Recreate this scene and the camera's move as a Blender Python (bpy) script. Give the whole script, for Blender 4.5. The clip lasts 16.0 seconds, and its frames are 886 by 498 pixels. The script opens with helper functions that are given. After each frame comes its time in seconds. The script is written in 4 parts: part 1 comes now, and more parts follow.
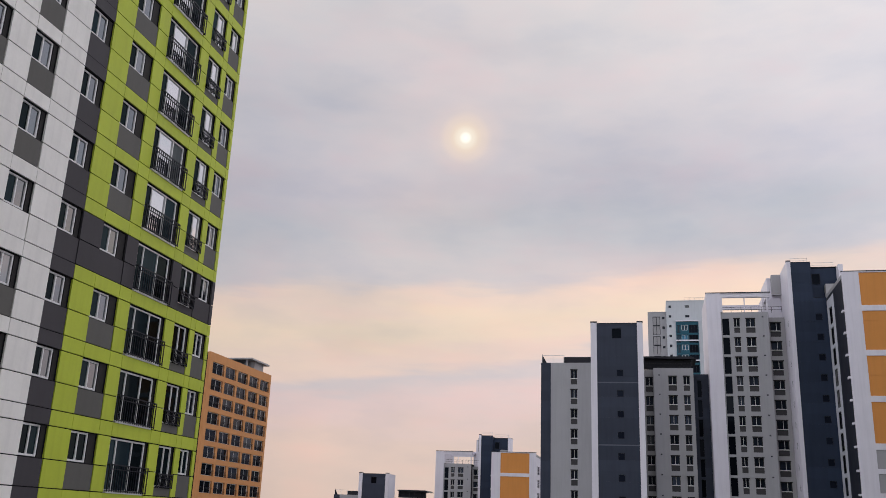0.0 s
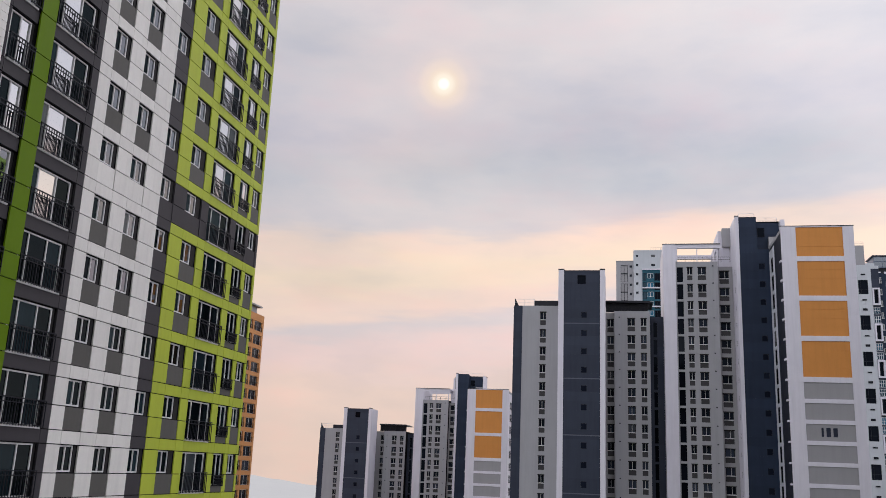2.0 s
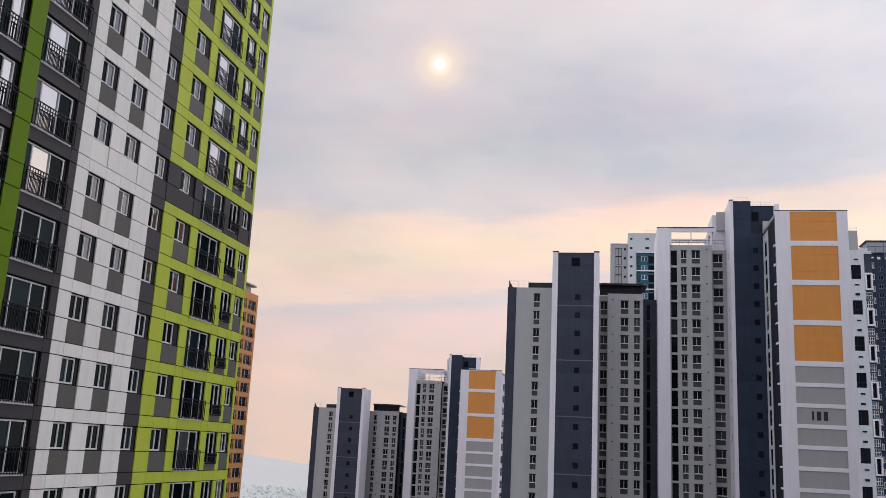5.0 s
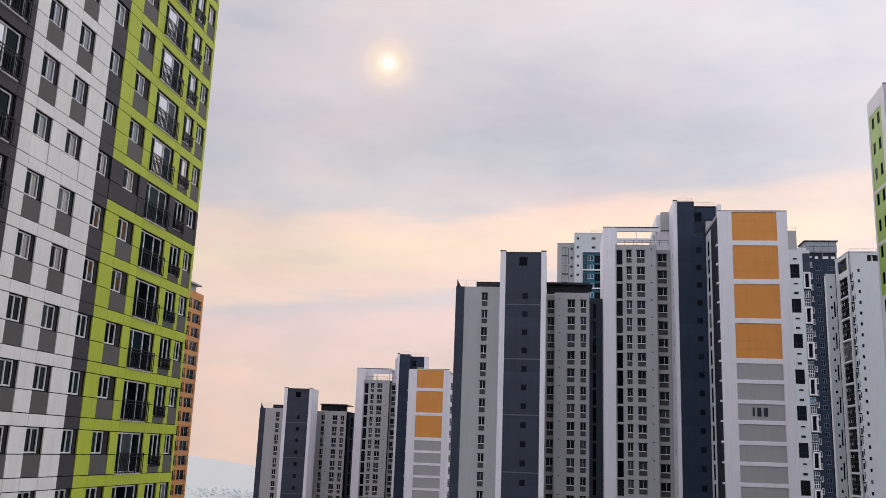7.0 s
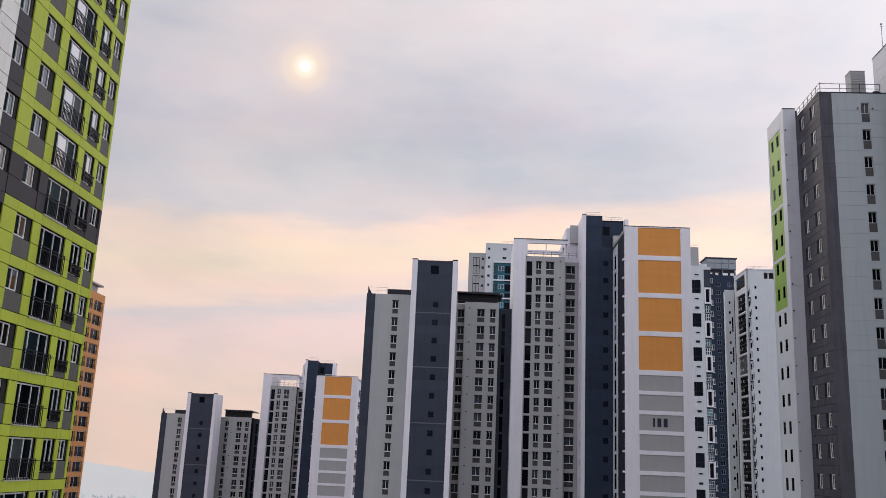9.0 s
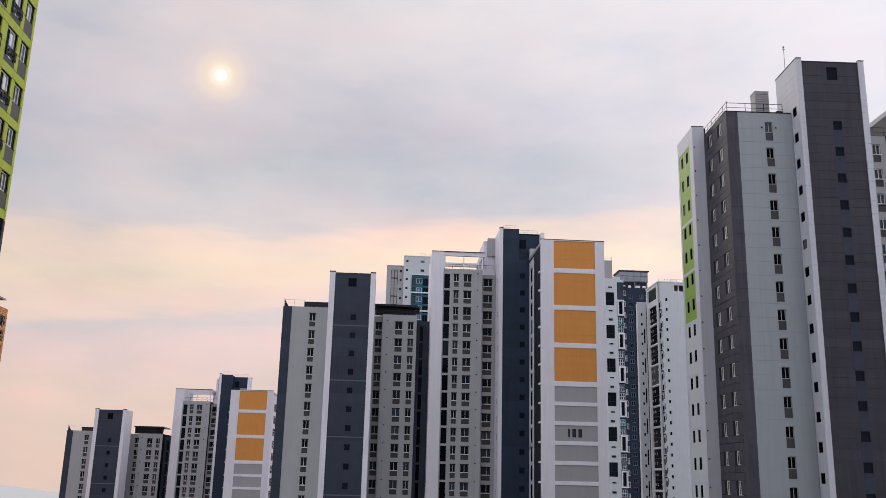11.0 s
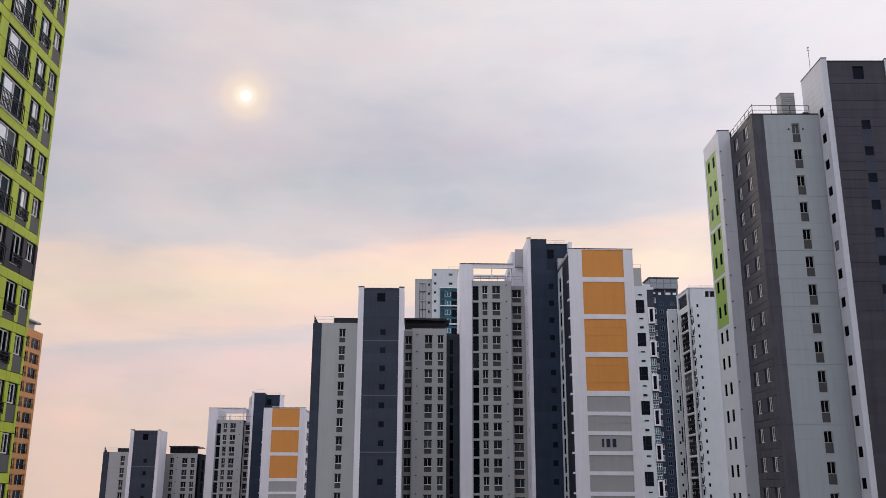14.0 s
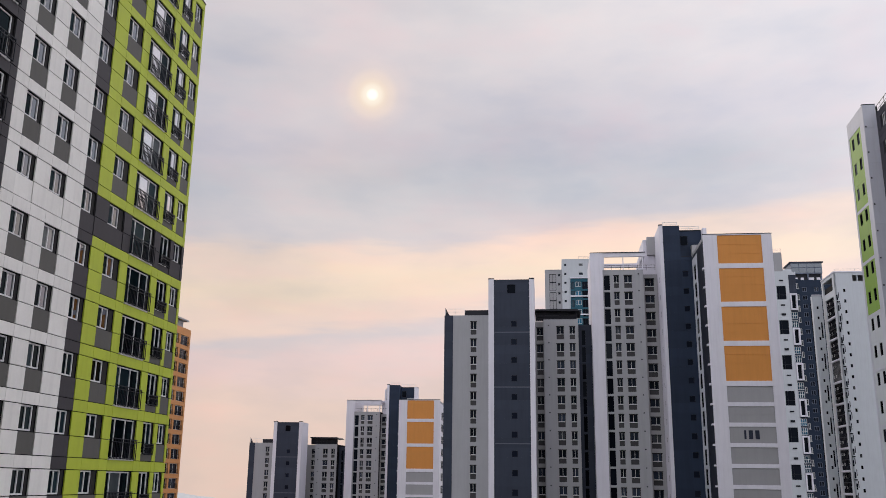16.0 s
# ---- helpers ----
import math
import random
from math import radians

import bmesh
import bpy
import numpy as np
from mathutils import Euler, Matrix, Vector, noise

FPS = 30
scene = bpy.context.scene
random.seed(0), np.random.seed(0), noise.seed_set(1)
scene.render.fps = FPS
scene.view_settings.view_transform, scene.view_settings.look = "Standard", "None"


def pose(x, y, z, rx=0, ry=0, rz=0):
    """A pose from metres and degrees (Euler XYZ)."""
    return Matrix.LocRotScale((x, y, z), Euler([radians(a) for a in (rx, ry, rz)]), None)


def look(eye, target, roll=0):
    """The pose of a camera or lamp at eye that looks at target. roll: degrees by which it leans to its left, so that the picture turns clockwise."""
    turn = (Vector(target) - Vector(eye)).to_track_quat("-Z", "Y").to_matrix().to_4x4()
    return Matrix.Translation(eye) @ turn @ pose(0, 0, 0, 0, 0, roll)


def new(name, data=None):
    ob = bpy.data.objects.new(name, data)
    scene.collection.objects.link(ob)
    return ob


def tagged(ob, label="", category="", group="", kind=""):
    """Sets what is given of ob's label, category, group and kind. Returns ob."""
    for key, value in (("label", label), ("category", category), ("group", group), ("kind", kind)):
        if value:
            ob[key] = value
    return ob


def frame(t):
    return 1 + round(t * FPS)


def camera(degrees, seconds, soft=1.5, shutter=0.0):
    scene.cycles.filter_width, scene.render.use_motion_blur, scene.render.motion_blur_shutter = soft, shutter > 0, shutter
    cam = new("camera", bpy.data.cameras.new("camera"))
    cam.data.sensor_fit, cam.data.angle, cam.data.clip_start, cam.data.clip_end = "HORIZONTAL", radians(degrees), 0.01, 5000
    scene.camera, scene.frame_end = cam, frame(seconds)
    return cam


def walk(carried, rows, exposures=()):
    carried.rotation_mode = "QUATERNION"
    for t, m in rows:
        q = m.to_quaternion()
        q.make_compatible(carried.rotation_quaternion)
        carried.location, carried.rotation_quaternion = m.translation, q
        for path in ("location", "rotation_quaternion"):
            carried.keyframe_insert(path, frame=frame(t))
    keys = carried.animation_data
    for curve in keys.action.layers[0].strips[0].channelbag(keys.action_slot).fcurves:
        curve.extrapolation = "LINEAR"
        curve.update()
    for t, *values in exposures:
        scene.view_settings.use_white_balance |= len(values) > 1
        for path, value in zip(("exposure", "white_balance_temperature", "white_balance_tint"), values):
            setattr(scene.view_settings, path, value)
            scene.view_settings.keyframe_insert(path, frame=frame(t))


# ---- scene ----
cam = camera(52.49, 16.0, soft=0.4)
EYE_Z = 40.0
EYE = (0.0, 0.0, EYE_Z)
PATH = [
    (0.0, 1.57, 17.10, -2.19),
    (0.25, 0.72, 16.27, -2.36),
    (0.5, 0.15, 15.78, -2.36),
    (1.0, -0.14, 15.17, -2.25),
    (1.5, -0.11, 14.49, -2.28),
    (2.0, -0.01, 13.80, -2.32),
    (2.5, 0.09, 13.17, -2.32),
    (3.0, 0.15, 12.69, -2.40),
    (5.5, -0.70, 12.61, -2.84),
    (6.0, -1.30, 12.61, -2.49),
    (6.5, -2.29, 12.63, -2.23),
    (7.0, -3.71, 12.70, -2.12),
    (7.5, -5.37, 12.87, -2.23),
    (8.0, -6.97, 13.07, -2.39),
    (8.5, -8.32, 13.25, -2.51),
    (9.0, -9.54, 13.42, -2.47),
    (9.5, -10.82, 13.64, -2.34),
    (10.0, -12.22, 13.94, -2.07),
    (12.5, -16.31, 14.83, -0.84),
    (13.0, -15.83, 14.97, -0.59),
    (13.5, -14.56, 15.12, -0.39),
    (14.0, -12.54, 15.17, -0.22),
    (14.5, -10.01, 15.15, -0.13),
    (15.0, -7.42, 15.05, -0.27),
    (15.5, -5.43, 14.86, -0.45),
    (16.0, -4.20, 14.58, -0.71),
]
# a short backward glide at the start, then the camera only turns
GLIDE = {0.0: (0.59, 12.94, 3.03), 0.25: (0.31, 6.53, 1.65), 0.5: (0.0, 3.50, 0.97), 1.0: (-0.02, 0.38, 0.11)}
walk(cam, [(t, pose(*(Vector(EYE) + Vector(GLIDE.get(t, (0, 0, 0)))), 90 + p, r, y)) for t, y, p, r in PATH],
     [(0.0, -0.13), (0.5, -0.1), (1.0, -0.04), (2.5, 0.0), (7.0, 0.04), (12.5, -0.02), (16.0, -0.03)])

# ---- sky and light ----
SUN_AZ, SUN_EL = -0.98, 24.19
SUN_DIR = (math.sin(radians(SUN_AZ)) * math.cos(radians(SUN_EL)),
           math.cos(radians(SUN_AZ)) * math.cos(radians(SUN_EL)), math.sin(radians(SUN_EL)))


def lin(r, g, b):
    """Linear colour from display values of 0 to 255."""
    return tuple(((c / 255 + 0.055) / 1.055) ** 2.4 if c > 10 else c / 255 / 12.92 for c in (r, g, b)) + (1.0,)


class Nodes:
    """Short hand for node trees."""

    def __init__(self, tree):
        self.tree = tree
        tree.nodes.clear()

    def add(self, kind):
        return self.tree.nodes.new(kind)

    def link(self, a, b):
        self.tree.links.new(a, b)

    def put(self, socket, value):
        if isinstance(value, bpy.types.NodeSocket):
            self.link(value, socket)
        else:
            socket.default_value = value

    def math(self, op, a, b=0.0, clamp=False):
        node = self.add("ShaderNodeMath")
        node.operation, node.use_clamp = op, clamp
        self.put(node.inputs[0], a)
        self.put(node.inputs[1], b)
        return node.outputs[0]

    def mix(self, fac, a, b, blend="MIX"):
        node = self.add("ShaderNodeMix")
        node.data_type, node.blend_type = "RGBA", blend
        self.put(node.inputs[0], fac)
        self.put(node.inputs[6], a)
        self.put(node.inputs[7], b)
        return node.outputs[2]

    def noise(self, vector, scale, detail=3.0, rough=0.5):
        node = self.add("ShaderNodeTexNoise")
        node.inputs["Scale"].default_value = scale
        node.inputs["Detail"].default_value = detail
        node.inputs["Roughness"].default_value = rough
        self.link(vector, node.inputs["Vector"])
        return node.outputs["Fac"]

    def mapped(self, vector, scale):
        node = self.add("ShaderNodeMapping")
        node.inputs["Scale"].default_value = scale
        self.link(vector, node.inputs["Vector"])
        return node.outputs[0]

    def ramp(self, fac, stops, mode="LINEAR"):
        node = self.add("ShaderNodeValToRGB")
        node.color_ramp.interpolation = mode
        el = node.color_ramp.elements
        while len(el) < len(stops):
            el.new(0.5)
        for e, (p, c) in zip(el, stops):
            e.position = p
        for e, (p, c) in zip(el, stops):
            e.color = c
        self.link(fac, node.inputs[0])
        return node.outputs[0]


def sky_way(az, el):
    return Vector((math.sin(radians(az)) * math.cos(radians(el)), math.cos(radians(az)) * math.cos(radians(el)), math.sin(radians(el))))


def soft_clouds(n, way, base):
    """Mottled cloud: a pink and a blue-grey cast in turns, and a few broad soft clouds (azimuth, elevation, half width, half height, tint)."""
    cast = n.noise(n.mapped(way, (4.0, 4.0, 11.0)), 2.6, 5.0, 0.55)
    base = n.mix(1.0, base, n.ramp(cast, [(0.30, (0.93, 0.955, 0.985, 1)), (0.5, (1, 1, 1, 1)), (0.70, (1.045, 0.985, 0.985, 1))]), "MULTIPLY")
    torn = n.noise(n.mapped(way, (3.0, 3.0, 8.0)), 4.0, 5.0, 0.6)
    for az, el, wide, high, tint in ((12.5, 21.0, 11.0, 3.6, (0.87, 0.90, 0.935, 1)), (-4.0, 19.6, 4.0, 1.3, (1.09, 1.01, 0.98, 1)), (10.0, 15.6, 7.0, 1.3, (1.09, 1.0, 0.975, 1)),
                                     (-13.0, 22.0, 5.0, 8.0, (0.90, 0.93, 0.985, 1)), (24.0, 28.0, 10.0, 5.0, (1.07, 1.07, 1.06, 1)), (-3.0, 29.0, 5.0, 4.0, (1.06, 1.0, 1.0, 1))):
        mid = sky_way(az, el)
        across, up = Vector((math.cos(radians(az)), -math.sin(radians(az)), 0)), Vector((0, 0, 1))
        total = None
        for axis, size in ((across, wide), (up, high)):
            d = n.add("ShaderNodeVectorMath")
            d.operation = "DOT_PRODUCT"
            n.link(way, d.inputs[0])
            d.inputs[1].default_value = axis
            q = n.math("DIVIDE", n.math("SUBTRACT", d.outputs["Value"], mid.dot(axis)), math.sin(radians(size)))
            q = n.math("MULTIPLY", q, q)
            total = q if total is None else n.math("ADD", total, q)
        fall = n.math("EXPONENT", n.math("MULTIPLY", total, -1.0))
        base = n.mix(n.math("MULTIPLY", fall, n.math("ADD", 0.2, n.math("MULTIPLY", torn, 1.4)), True), base, n.mix(1.0, base, tint, "MULTIPLY"))
    return base


def make_world():
    world = bpy.data.worlds.new("sky")
    scene.world = world
    world.use_nodes = True
    n = Nodes(world.node_tree)
    way = n.add("ShaderNodeTexCoord").outputs["Generated"]
    split = n.add("ShaderNodeSeparateXYZ")
    n.link(way, split.inputs[0])
    elev = n.math("MULTIPLY", n.math("ARCSINE", split.outputs[2]), 180 / math.pi)
    # thin cloud layers, long and low, tilting up a little to the right
    drift = n.math("MULTIPLY", split.outputs[0], -4.2)
    wave = n.math("MULTIPLY", n.math("SUBTRACT", n.noise(n.mapped(way, (2.2, 2.2, 9.0)), 1.6, 4.0), 0.5), 5.0)
    fine = n.math("MULTIPLY", n.math("SUBTRACT", n.noise(n.mapped(way, (3.0, 3.0, 22.0)), 3.0, 5.0), 0.5), 2.2)
    level = n.math("ADD", n.math("ADD", elev, drift), n.math("ADD", wave, fine))
    stops = [(-10, (222, 205, 202)), (0, (234, 211, 201)), (5, (241, 215, 204)), (7.8, (238, 214, 212)), (9.2, (224, 213, 215)),
             (10.4, (250, 224, 211)), (12.4, (255, 232, 209)), (14.0, (251, 227, 212)), (15.6, (221, 215, 218)), (18, (213, 212, 217)),
             (21, (220, 214, 220)), (26, (223, 218, 222)), (33, (230, 226, 227)), (50, (224, 223, 226))]
    base = n.ramp(n.math("DIVIDE", n.math("ADD", level, 10.0), 60.0, True), [((p + 10) / 60, lin(*c)) for p, c in stops], "EASE")
    puff = n.noise(n.mapped(way, (1.5, 1.5, 3.6)), 2.7, 4.0, 0.5)
    shade = n.ramp(puff, [(0.32, (0.84, 0.86, 0.895, 1)), (0.5, (0.96, 0.955, 0.965, 1)), (0.68, (1.05, 1.015, 1.005, 1))])
    base = n.mix(1.0, base, shade, "MULTIPLY")
    # thinner cloud towards the right
    base = soft_clouds(n, way, base)
    side = n.math("ADD", 0.955, n.math("MULTIPLY", split.outputs[0], 0.36))
    thin = n.add("ShaderNodeVectorMath")
    thin.operation = "SCALE"
    n.link(base, thin.inputs[0])
    n.link(side, thin.inputs["Scale"])
    base = thin.outputs[0]
    # overcast sky: brighter overhead, cooler away from the sun
    base = n.mix(n.math("MULTIPLY", n.math("SUBTRACT", elev, 37.0), 1 / 30, True), base, (1.32, 1.36, 1.48, 1))
    base = n.mix(n.math("SUBTRACT", 0.92, n.math("MULTIPLY", split.outputs[1], 1.02), True), base, (0.99, 1.0, 1.105, 1))
    # extra brightness added far out to the right, unseen, to light right-facing walls
    thin = n.add("ShaderNodeVectorMath")
    thin.operation = "SCALE"
    n.link(base, thin.inputs[0])
    n.link(n.math("ADD", 1.0, n.math("MULTIPLY", n.math("POWER", n.math("MAXIMUM", split.outputs[0], 0.0), 3.0), 0.38)), thin.inputs["Scale"])
    base = thin.outputs[0]
    # the sun behind the haze, with its aureole
    dot = n.add("ShaderNodeVectorMath")
    dot.operation = "DOT_PRODUCT"
    n.link(way, dot.inputs[0])
    dot.inputs[1].default_value = SUN_DIR
    ang = n.math("MULTIPLY", n.math("ARCCOSINE", n.math("MINIMUM", dot.outputs["Value"], 1.0)), 180 / math.pi)
    halo = n.ramp(n.math("DIVIDE", ang, 6.0, True), [(0.0, (0.95, 0.95, 0.95, 1)), (0.10, (0.86, 0.86, 0.86, 1)), (0.2, (0.62, 0.62, 0.62, 1)),
                                                  (0.30, (0.30, 0.30, 0.30, 1)), (0.52, (0.13, 0.13, 0.13, 1)), (1.0, (0, 0, 0, 1))], "EASE")
    disc = n.ramp(n.math("DIVIDE", ang, 1.0, True), [(0.0, (1, 1, 1, 1)), (0.20, (0.80, 0.80, 0.80, 1)), (0.45, (0.22, 0.22, 0.22, 1)), (0.85, (0, 0, 0, 1))], "EASE")
    warm = n.ramp(n.math("DIVIDE", ang, 2.6, True), [(0.0, lin(255, 243, 214)), (0.35, lin(255, 230, 206)), (0.75, lin(246, 220, 212)), (1.0, lin(233, 216, 217))])
    base = n.mix(n.math("MULTIPLY", halo, n.math("ADD", 0.55, n.math("MULTIPLY", puff, 0.8)), True), base, warm)
    base = n.mix(disc, base, (1.25, 1.22, 1.12, 1))
    cloud = n.add("ShaderNodeBackground")
    n.link(base, cloud.inputs[0])
    cloud.inputs[1].default_value = 1.0
    clear = n.add("ShaderNodeTexSky")
    clear.sky_type, clear.sun_disc = "NISHITA", False
    clear.sun_elevation, clear.sun_rotation = radians(SUN_EL), radians(SUN_AZ)
    blue = n.add("ShaderNodeBackground")
    n.link(clear.outputs[0], blue.inputs[0])
    blue.inputs[1].default_value = 0.05
    both = n.add("ShaderNodeMixShader")
    both.inputs[0].default_value = 0.06
    n.link(cloud.outputs[0], both.inputs[1])
    n.link(blue.outputs[0], both.inputs[2])
    n.link(both.outputs[0], n.add("ShaderNodeOutputWorld").inputs[0])


make_world()
sun = new("sun", bpy.data.lights.new("sun", "SUN"))
sun.data.energy, sun.data.angle, sun.data.color = 0.5, radians(16), (1.0, 0.9, 0.78)
sun.matrix_world = look((0, 0, 120), tuple(Vector((0, 0, 120)) - Vector(SUN_DIR)))


# ---- materials ----
def paint(name, rgb, rough=0.6, vary=0.10, streak=0.12, bump=0.15, metal=0.0, grain=6.0, course=0.0, gloss=0.18):
    """A painted or rendered surface: base colour from display values as the paint is, with blotches, rain streaks and fine grain."""
    mat = bpy.data.materials.new(name)
    mat.use_nodes = True
    n = Nodes(mat.node_tree)
    where = n.add("ShaderNodeTexCoord").outputs["Object"]
    info = n.add("ShaderNodeObjectInfo").outputs["Random"]
    shift = n.add("ShaderNodeVectorMath")
    shift.operation = "ADD"
    n.link(where, shift.inputs[0])
    n.link(info, shift.inputs[1])
    p = shift.outputs[0]
    blotch = n.noise(p, 0.55, 4.0)
    fine = n.noise(p, grain, 5.0, 0.6)
    run = n.noise(n.mapped(p, (2.6, 2.6, 0.16)), 1.0, 4.0, 0.6)
    v = n.math("ADD", 1.0, n.math("MULTIPLY", n.math("SUBTRACT", blotch, 0.5), vary * 2))
    v = n.math("MULTIPLY", v, n.math("ADD", 1.0, n.math("MULTIPLY", n.math("SUBTRACT", fine, 0.5), vary)))
    v = n.math("MULTIPLY", v, n.math("SUBTRACT", 1.0, n.math("MULTIPLY", n.math("SUBTRACT", run, 0.45, True), streak * 2)))
    v = n.math("MULTIPLY", v, n.math("ADD", 1.0, n.math("MULTIPLY", n.math("SUBTRACT", info, 0.5), vary * 0.8)))
    if course:
        # whole courses of panels differ a little in tone
        axes = n.add("ShaderNodeSeparateXYZ")
        n.link(where, axes.inputs[0])
        row = n.add("ShaderNodeTexWhiteNoise")
        row.noise_dimensions = "1D"
        n.link(n.math("FLOOR", n.math("DIVIDE", axes.outputs[2], course)), row.inputs["W"])
        v = n.math("MULTIPLY", v, n.math("ADD", 0.9, n.math("MULTIPLY", row.outputs[0], 0.2)))
    c = lin(*rgb)
    scaled = n.add("ShaderNodeVectorMath")
    scaled.operation = "SCALE"
    scaled.inputs[0].default_value = c[:3]
    n.link(v, scaled.inputs["Scale"])
    bsdf = n.add("ShaderNodeBsdfPrincipled")
    n.link(scaled.outputs[0], bsdf.inputs["Base Color"])
    bsdf.inputs["Metallic"].default_value = metal
    bsdf.inputs["Specular IOR Level"].default_value = gloss
    n.link(n.math("ADD", rough - 0.1, n.math("MULTIPLY", blotch, 0.2)), bsdf.inputs["Roughness"])
    b = n.add("ShaderNodeBump")
    b.inputs["Strength"].default_value = bump
    b.inputs["Distance"].default_value = 0.01
    n.link(fine, b.inputs["Height"])
    n.link(b.outputs[0], bsdf.inputs["Normal"])
    n.link(bsdf.outputs[0], n.add("ShaderNodeOutputMaterial").inputs[0])
    return mat


def glass(name, room, tint, mirror, edge=0.4, lift=1.0):
    """Coated window glass: a mirror coat over a dim room, some rooms with drawn curtains, paler by lift."""
    mat = bpy.data.materials.new(name)
    mat.use_nodes = True
    n = Nodes(mat.node_tree)
    info = n.add("ShaderNodeObjectInfo").outputs["Random"]
    where = n.add("ShaderNodeTexCoord").outputs["Object"]
    curtain = n.ramp(info, [(0.0, lin(*room)), (0.55, lin(*room)), (0.75, lin(*[c + lift * (c * 0.7 + 8) for c in room])), (0.93, lin(*[c + lift * (c * 1.2 + 20) for c in room])), (1.0, lin(*[c + lift * (110 - c) for c in room]))])
    folds = n.math("ADD", 0.75, n.math("MULTIPLY", n.noise(n.mapped(where, (9, 9, 0.3)), 1.0, 2.0), 0.5))
    inner = n.add("ShaderNodeBsdfDiffuse")
    sc = n.add("ShaderNodeVectorMath")
    sc.operation = "SCALE"
    n.link(curtain, sc.inputs[0])
    n.link(folds, sc.inputs["Scale"])
    n.link(sc.outputs[0], inner.inputs[0])
    coat = n.add("ShaderNodeBsdfGlossy")
    coat.inputs[0].default_value = lin(*tint)
    coat.inputs["Roughness"].default_value = 0.02
    b = n.add("ShaderNodeBump")
    b.inputs["Strength"].default_value = 0.05
    b.inputs["Distance"].default_value = 0.02
    n.link(n.noise(where, 0.9, 1.0), b.inputs["Height"])
    n.link(b.outputs[0], coat.inputs["Normal"])
    fres = n.add("ShaderNodeFresnel")
    fres.inputs[0].default_value = 1.5
    fac = n.math("ADD", mirror, n.math("MULTIPLY", fres.outputs[0], edge), True)
    both = n.add("ShaderNodeMixShader")
    n.link(fac, both.inputs[0])
    n.link(inner.outputs[0], both.inputs[1])
    n.link(coat.outputs[0], both.inputs[2])
    n.link(both.outputs[0], n.add("ShaderNodeOutputMaterial").inputs[0])
    return mat


WHITE = paint("white_panel", (240, 236, 231), 0.5, 0.10, 0.16, gloss=0.3)
CHALK = paint("white_render", (232, 228, 236), 0.6, 0.05, 0.12)
PALE = paint("pale_grey_render", (172, 171, 174), 0.65, 0.06, 0.14)
COOL = paint("cool_grey_panel", (161, 166, 171), 0.6, 0.05, 0.14)
COOL_WHITE = paint("cool_white_render", (205, 208, 212), 0.6, 0.05, 0.12)
LILAC = paint("lilac_grey_render", (204, 205, 212), 0.6, 0.05, 0.10)
MID = paint("mid_grey_panel", (168, 166, 168), 0.6, 0.05, 0.10)
DARK = paint("dark_grey_panel", (74, 72, 74), 0.5, 0.10, 0.12)
CHAR = paint("charcoal_panel", (37, 40, 50), 0.5, 0.10, 0.12)
SLATE = paint("slate_blue_render", (60, 65, 79), 0.55, 0.12, 0.2, course=1.4)
BROWN = paint("brown_grey_panel", (80, 78, 86), 0.6, 0.26, 0.50, gloss=0.12)
LIME = paint("lime_green_panel", (184, 196, 66), 0.5, 0.10, 0.18, gloss=0.25)
OLIVE = paint("olive_green_panel", (100, 130, 0), 0.5, 0.08, 0.10)
LEAF = paint("light_green_panel", (140, 173, 78), 0.55, 0.06, 0.12)
ORANGE = paint("orange_panel", (222, 150, 80), 0.55, 0.05, 0.10)
TAN = paint("orange_tan_render", (208, 146, 94), 0.6, 0.08, 0.12)
STONE = paint("stair_stone_panel", (70, 67, 76), 0.55, 0.20, 0.40, course=0.93)
SILVER = paint("silver_grey_siding", (205, 205, 214), 0.55, 0.06, 0.14)
MARINE = paint("marine_blue_render", (46, 56, 75), 0.55, 0.12, 0.2, course=1.4)
STRIPE = paint("stair_band_paint", (96, 100, 112), 0.6, 0.06, 0.1)
NAVY = paint("navy_blue_render", (40, 52, 71), 0.5, 0.08, 0.1)
CROWN = paint("blue_grey_crown", (122, 130, 148), 0.4, 0.06, 0.08)
TEAL = paint("teal_blue_panel", (44, 92, 108), 0.45, 0.10, 0.08)
JOINT = paint("dark_joint", (22, 21, 24), 0.8, 0.1, 0.0)
GRAPHITE = paint("graphite_panel", (70, 67, 71), 0.55, 0.12, 0.14)
ASH = paint("ash_grey_panel", (98, 96, 93), 0.55, 0.10, 0.16)
# near-black: reveal shade is put into the colour so openings look deeper
JAMB = paint("shade_dark_jamb", (44, 42, 43), 0.6, 0.1, 0.1)
FRAME = paint("white_window_frame", (226, 224, 224), 0.35, 0.03, 0.04)
STEEL = paint("dark_railing_paint", (30, 32, 40), 0.4, 0.08, 0.0, metal=0.2)
ROOF = paint("roof_metal", (48, 48, 54), 0.5, 0.12, 0.1)
GROUND = paint("ground_soil_and_streets", (96, 100, 98), 0.9, 0.25, 0.0, grain=0.3)
# haze is put into the pale base colours of hill and woods
HILL = paint("haze_painted_hill", (196, 196, 194), 1.0, 0.08, 0.0, grain=0.02)
WOODS = paint("haze_painted_woods", (196, 201, 200), 1.0, 0.2, 0.0, grain=0.2)
MARK = paint("sign_paint", (52, 56, 70), 0.5, 0.05, 0.0)
GLASS = glass("window_glass", (8, 14, 17), (190, 214, 222), 0.01, 0.2)
# stronger mirrors, given to upper green-tower panes to set sky reflections there
GLASS_BRIGHT = glass("sky_reflection_glass", (16, 20, 26), (238, 240, 244), 0.68)
GLASS_MILD = glass("faint_reflection_glass", (15, 19, 24), (225, 232, 240), 0.22)
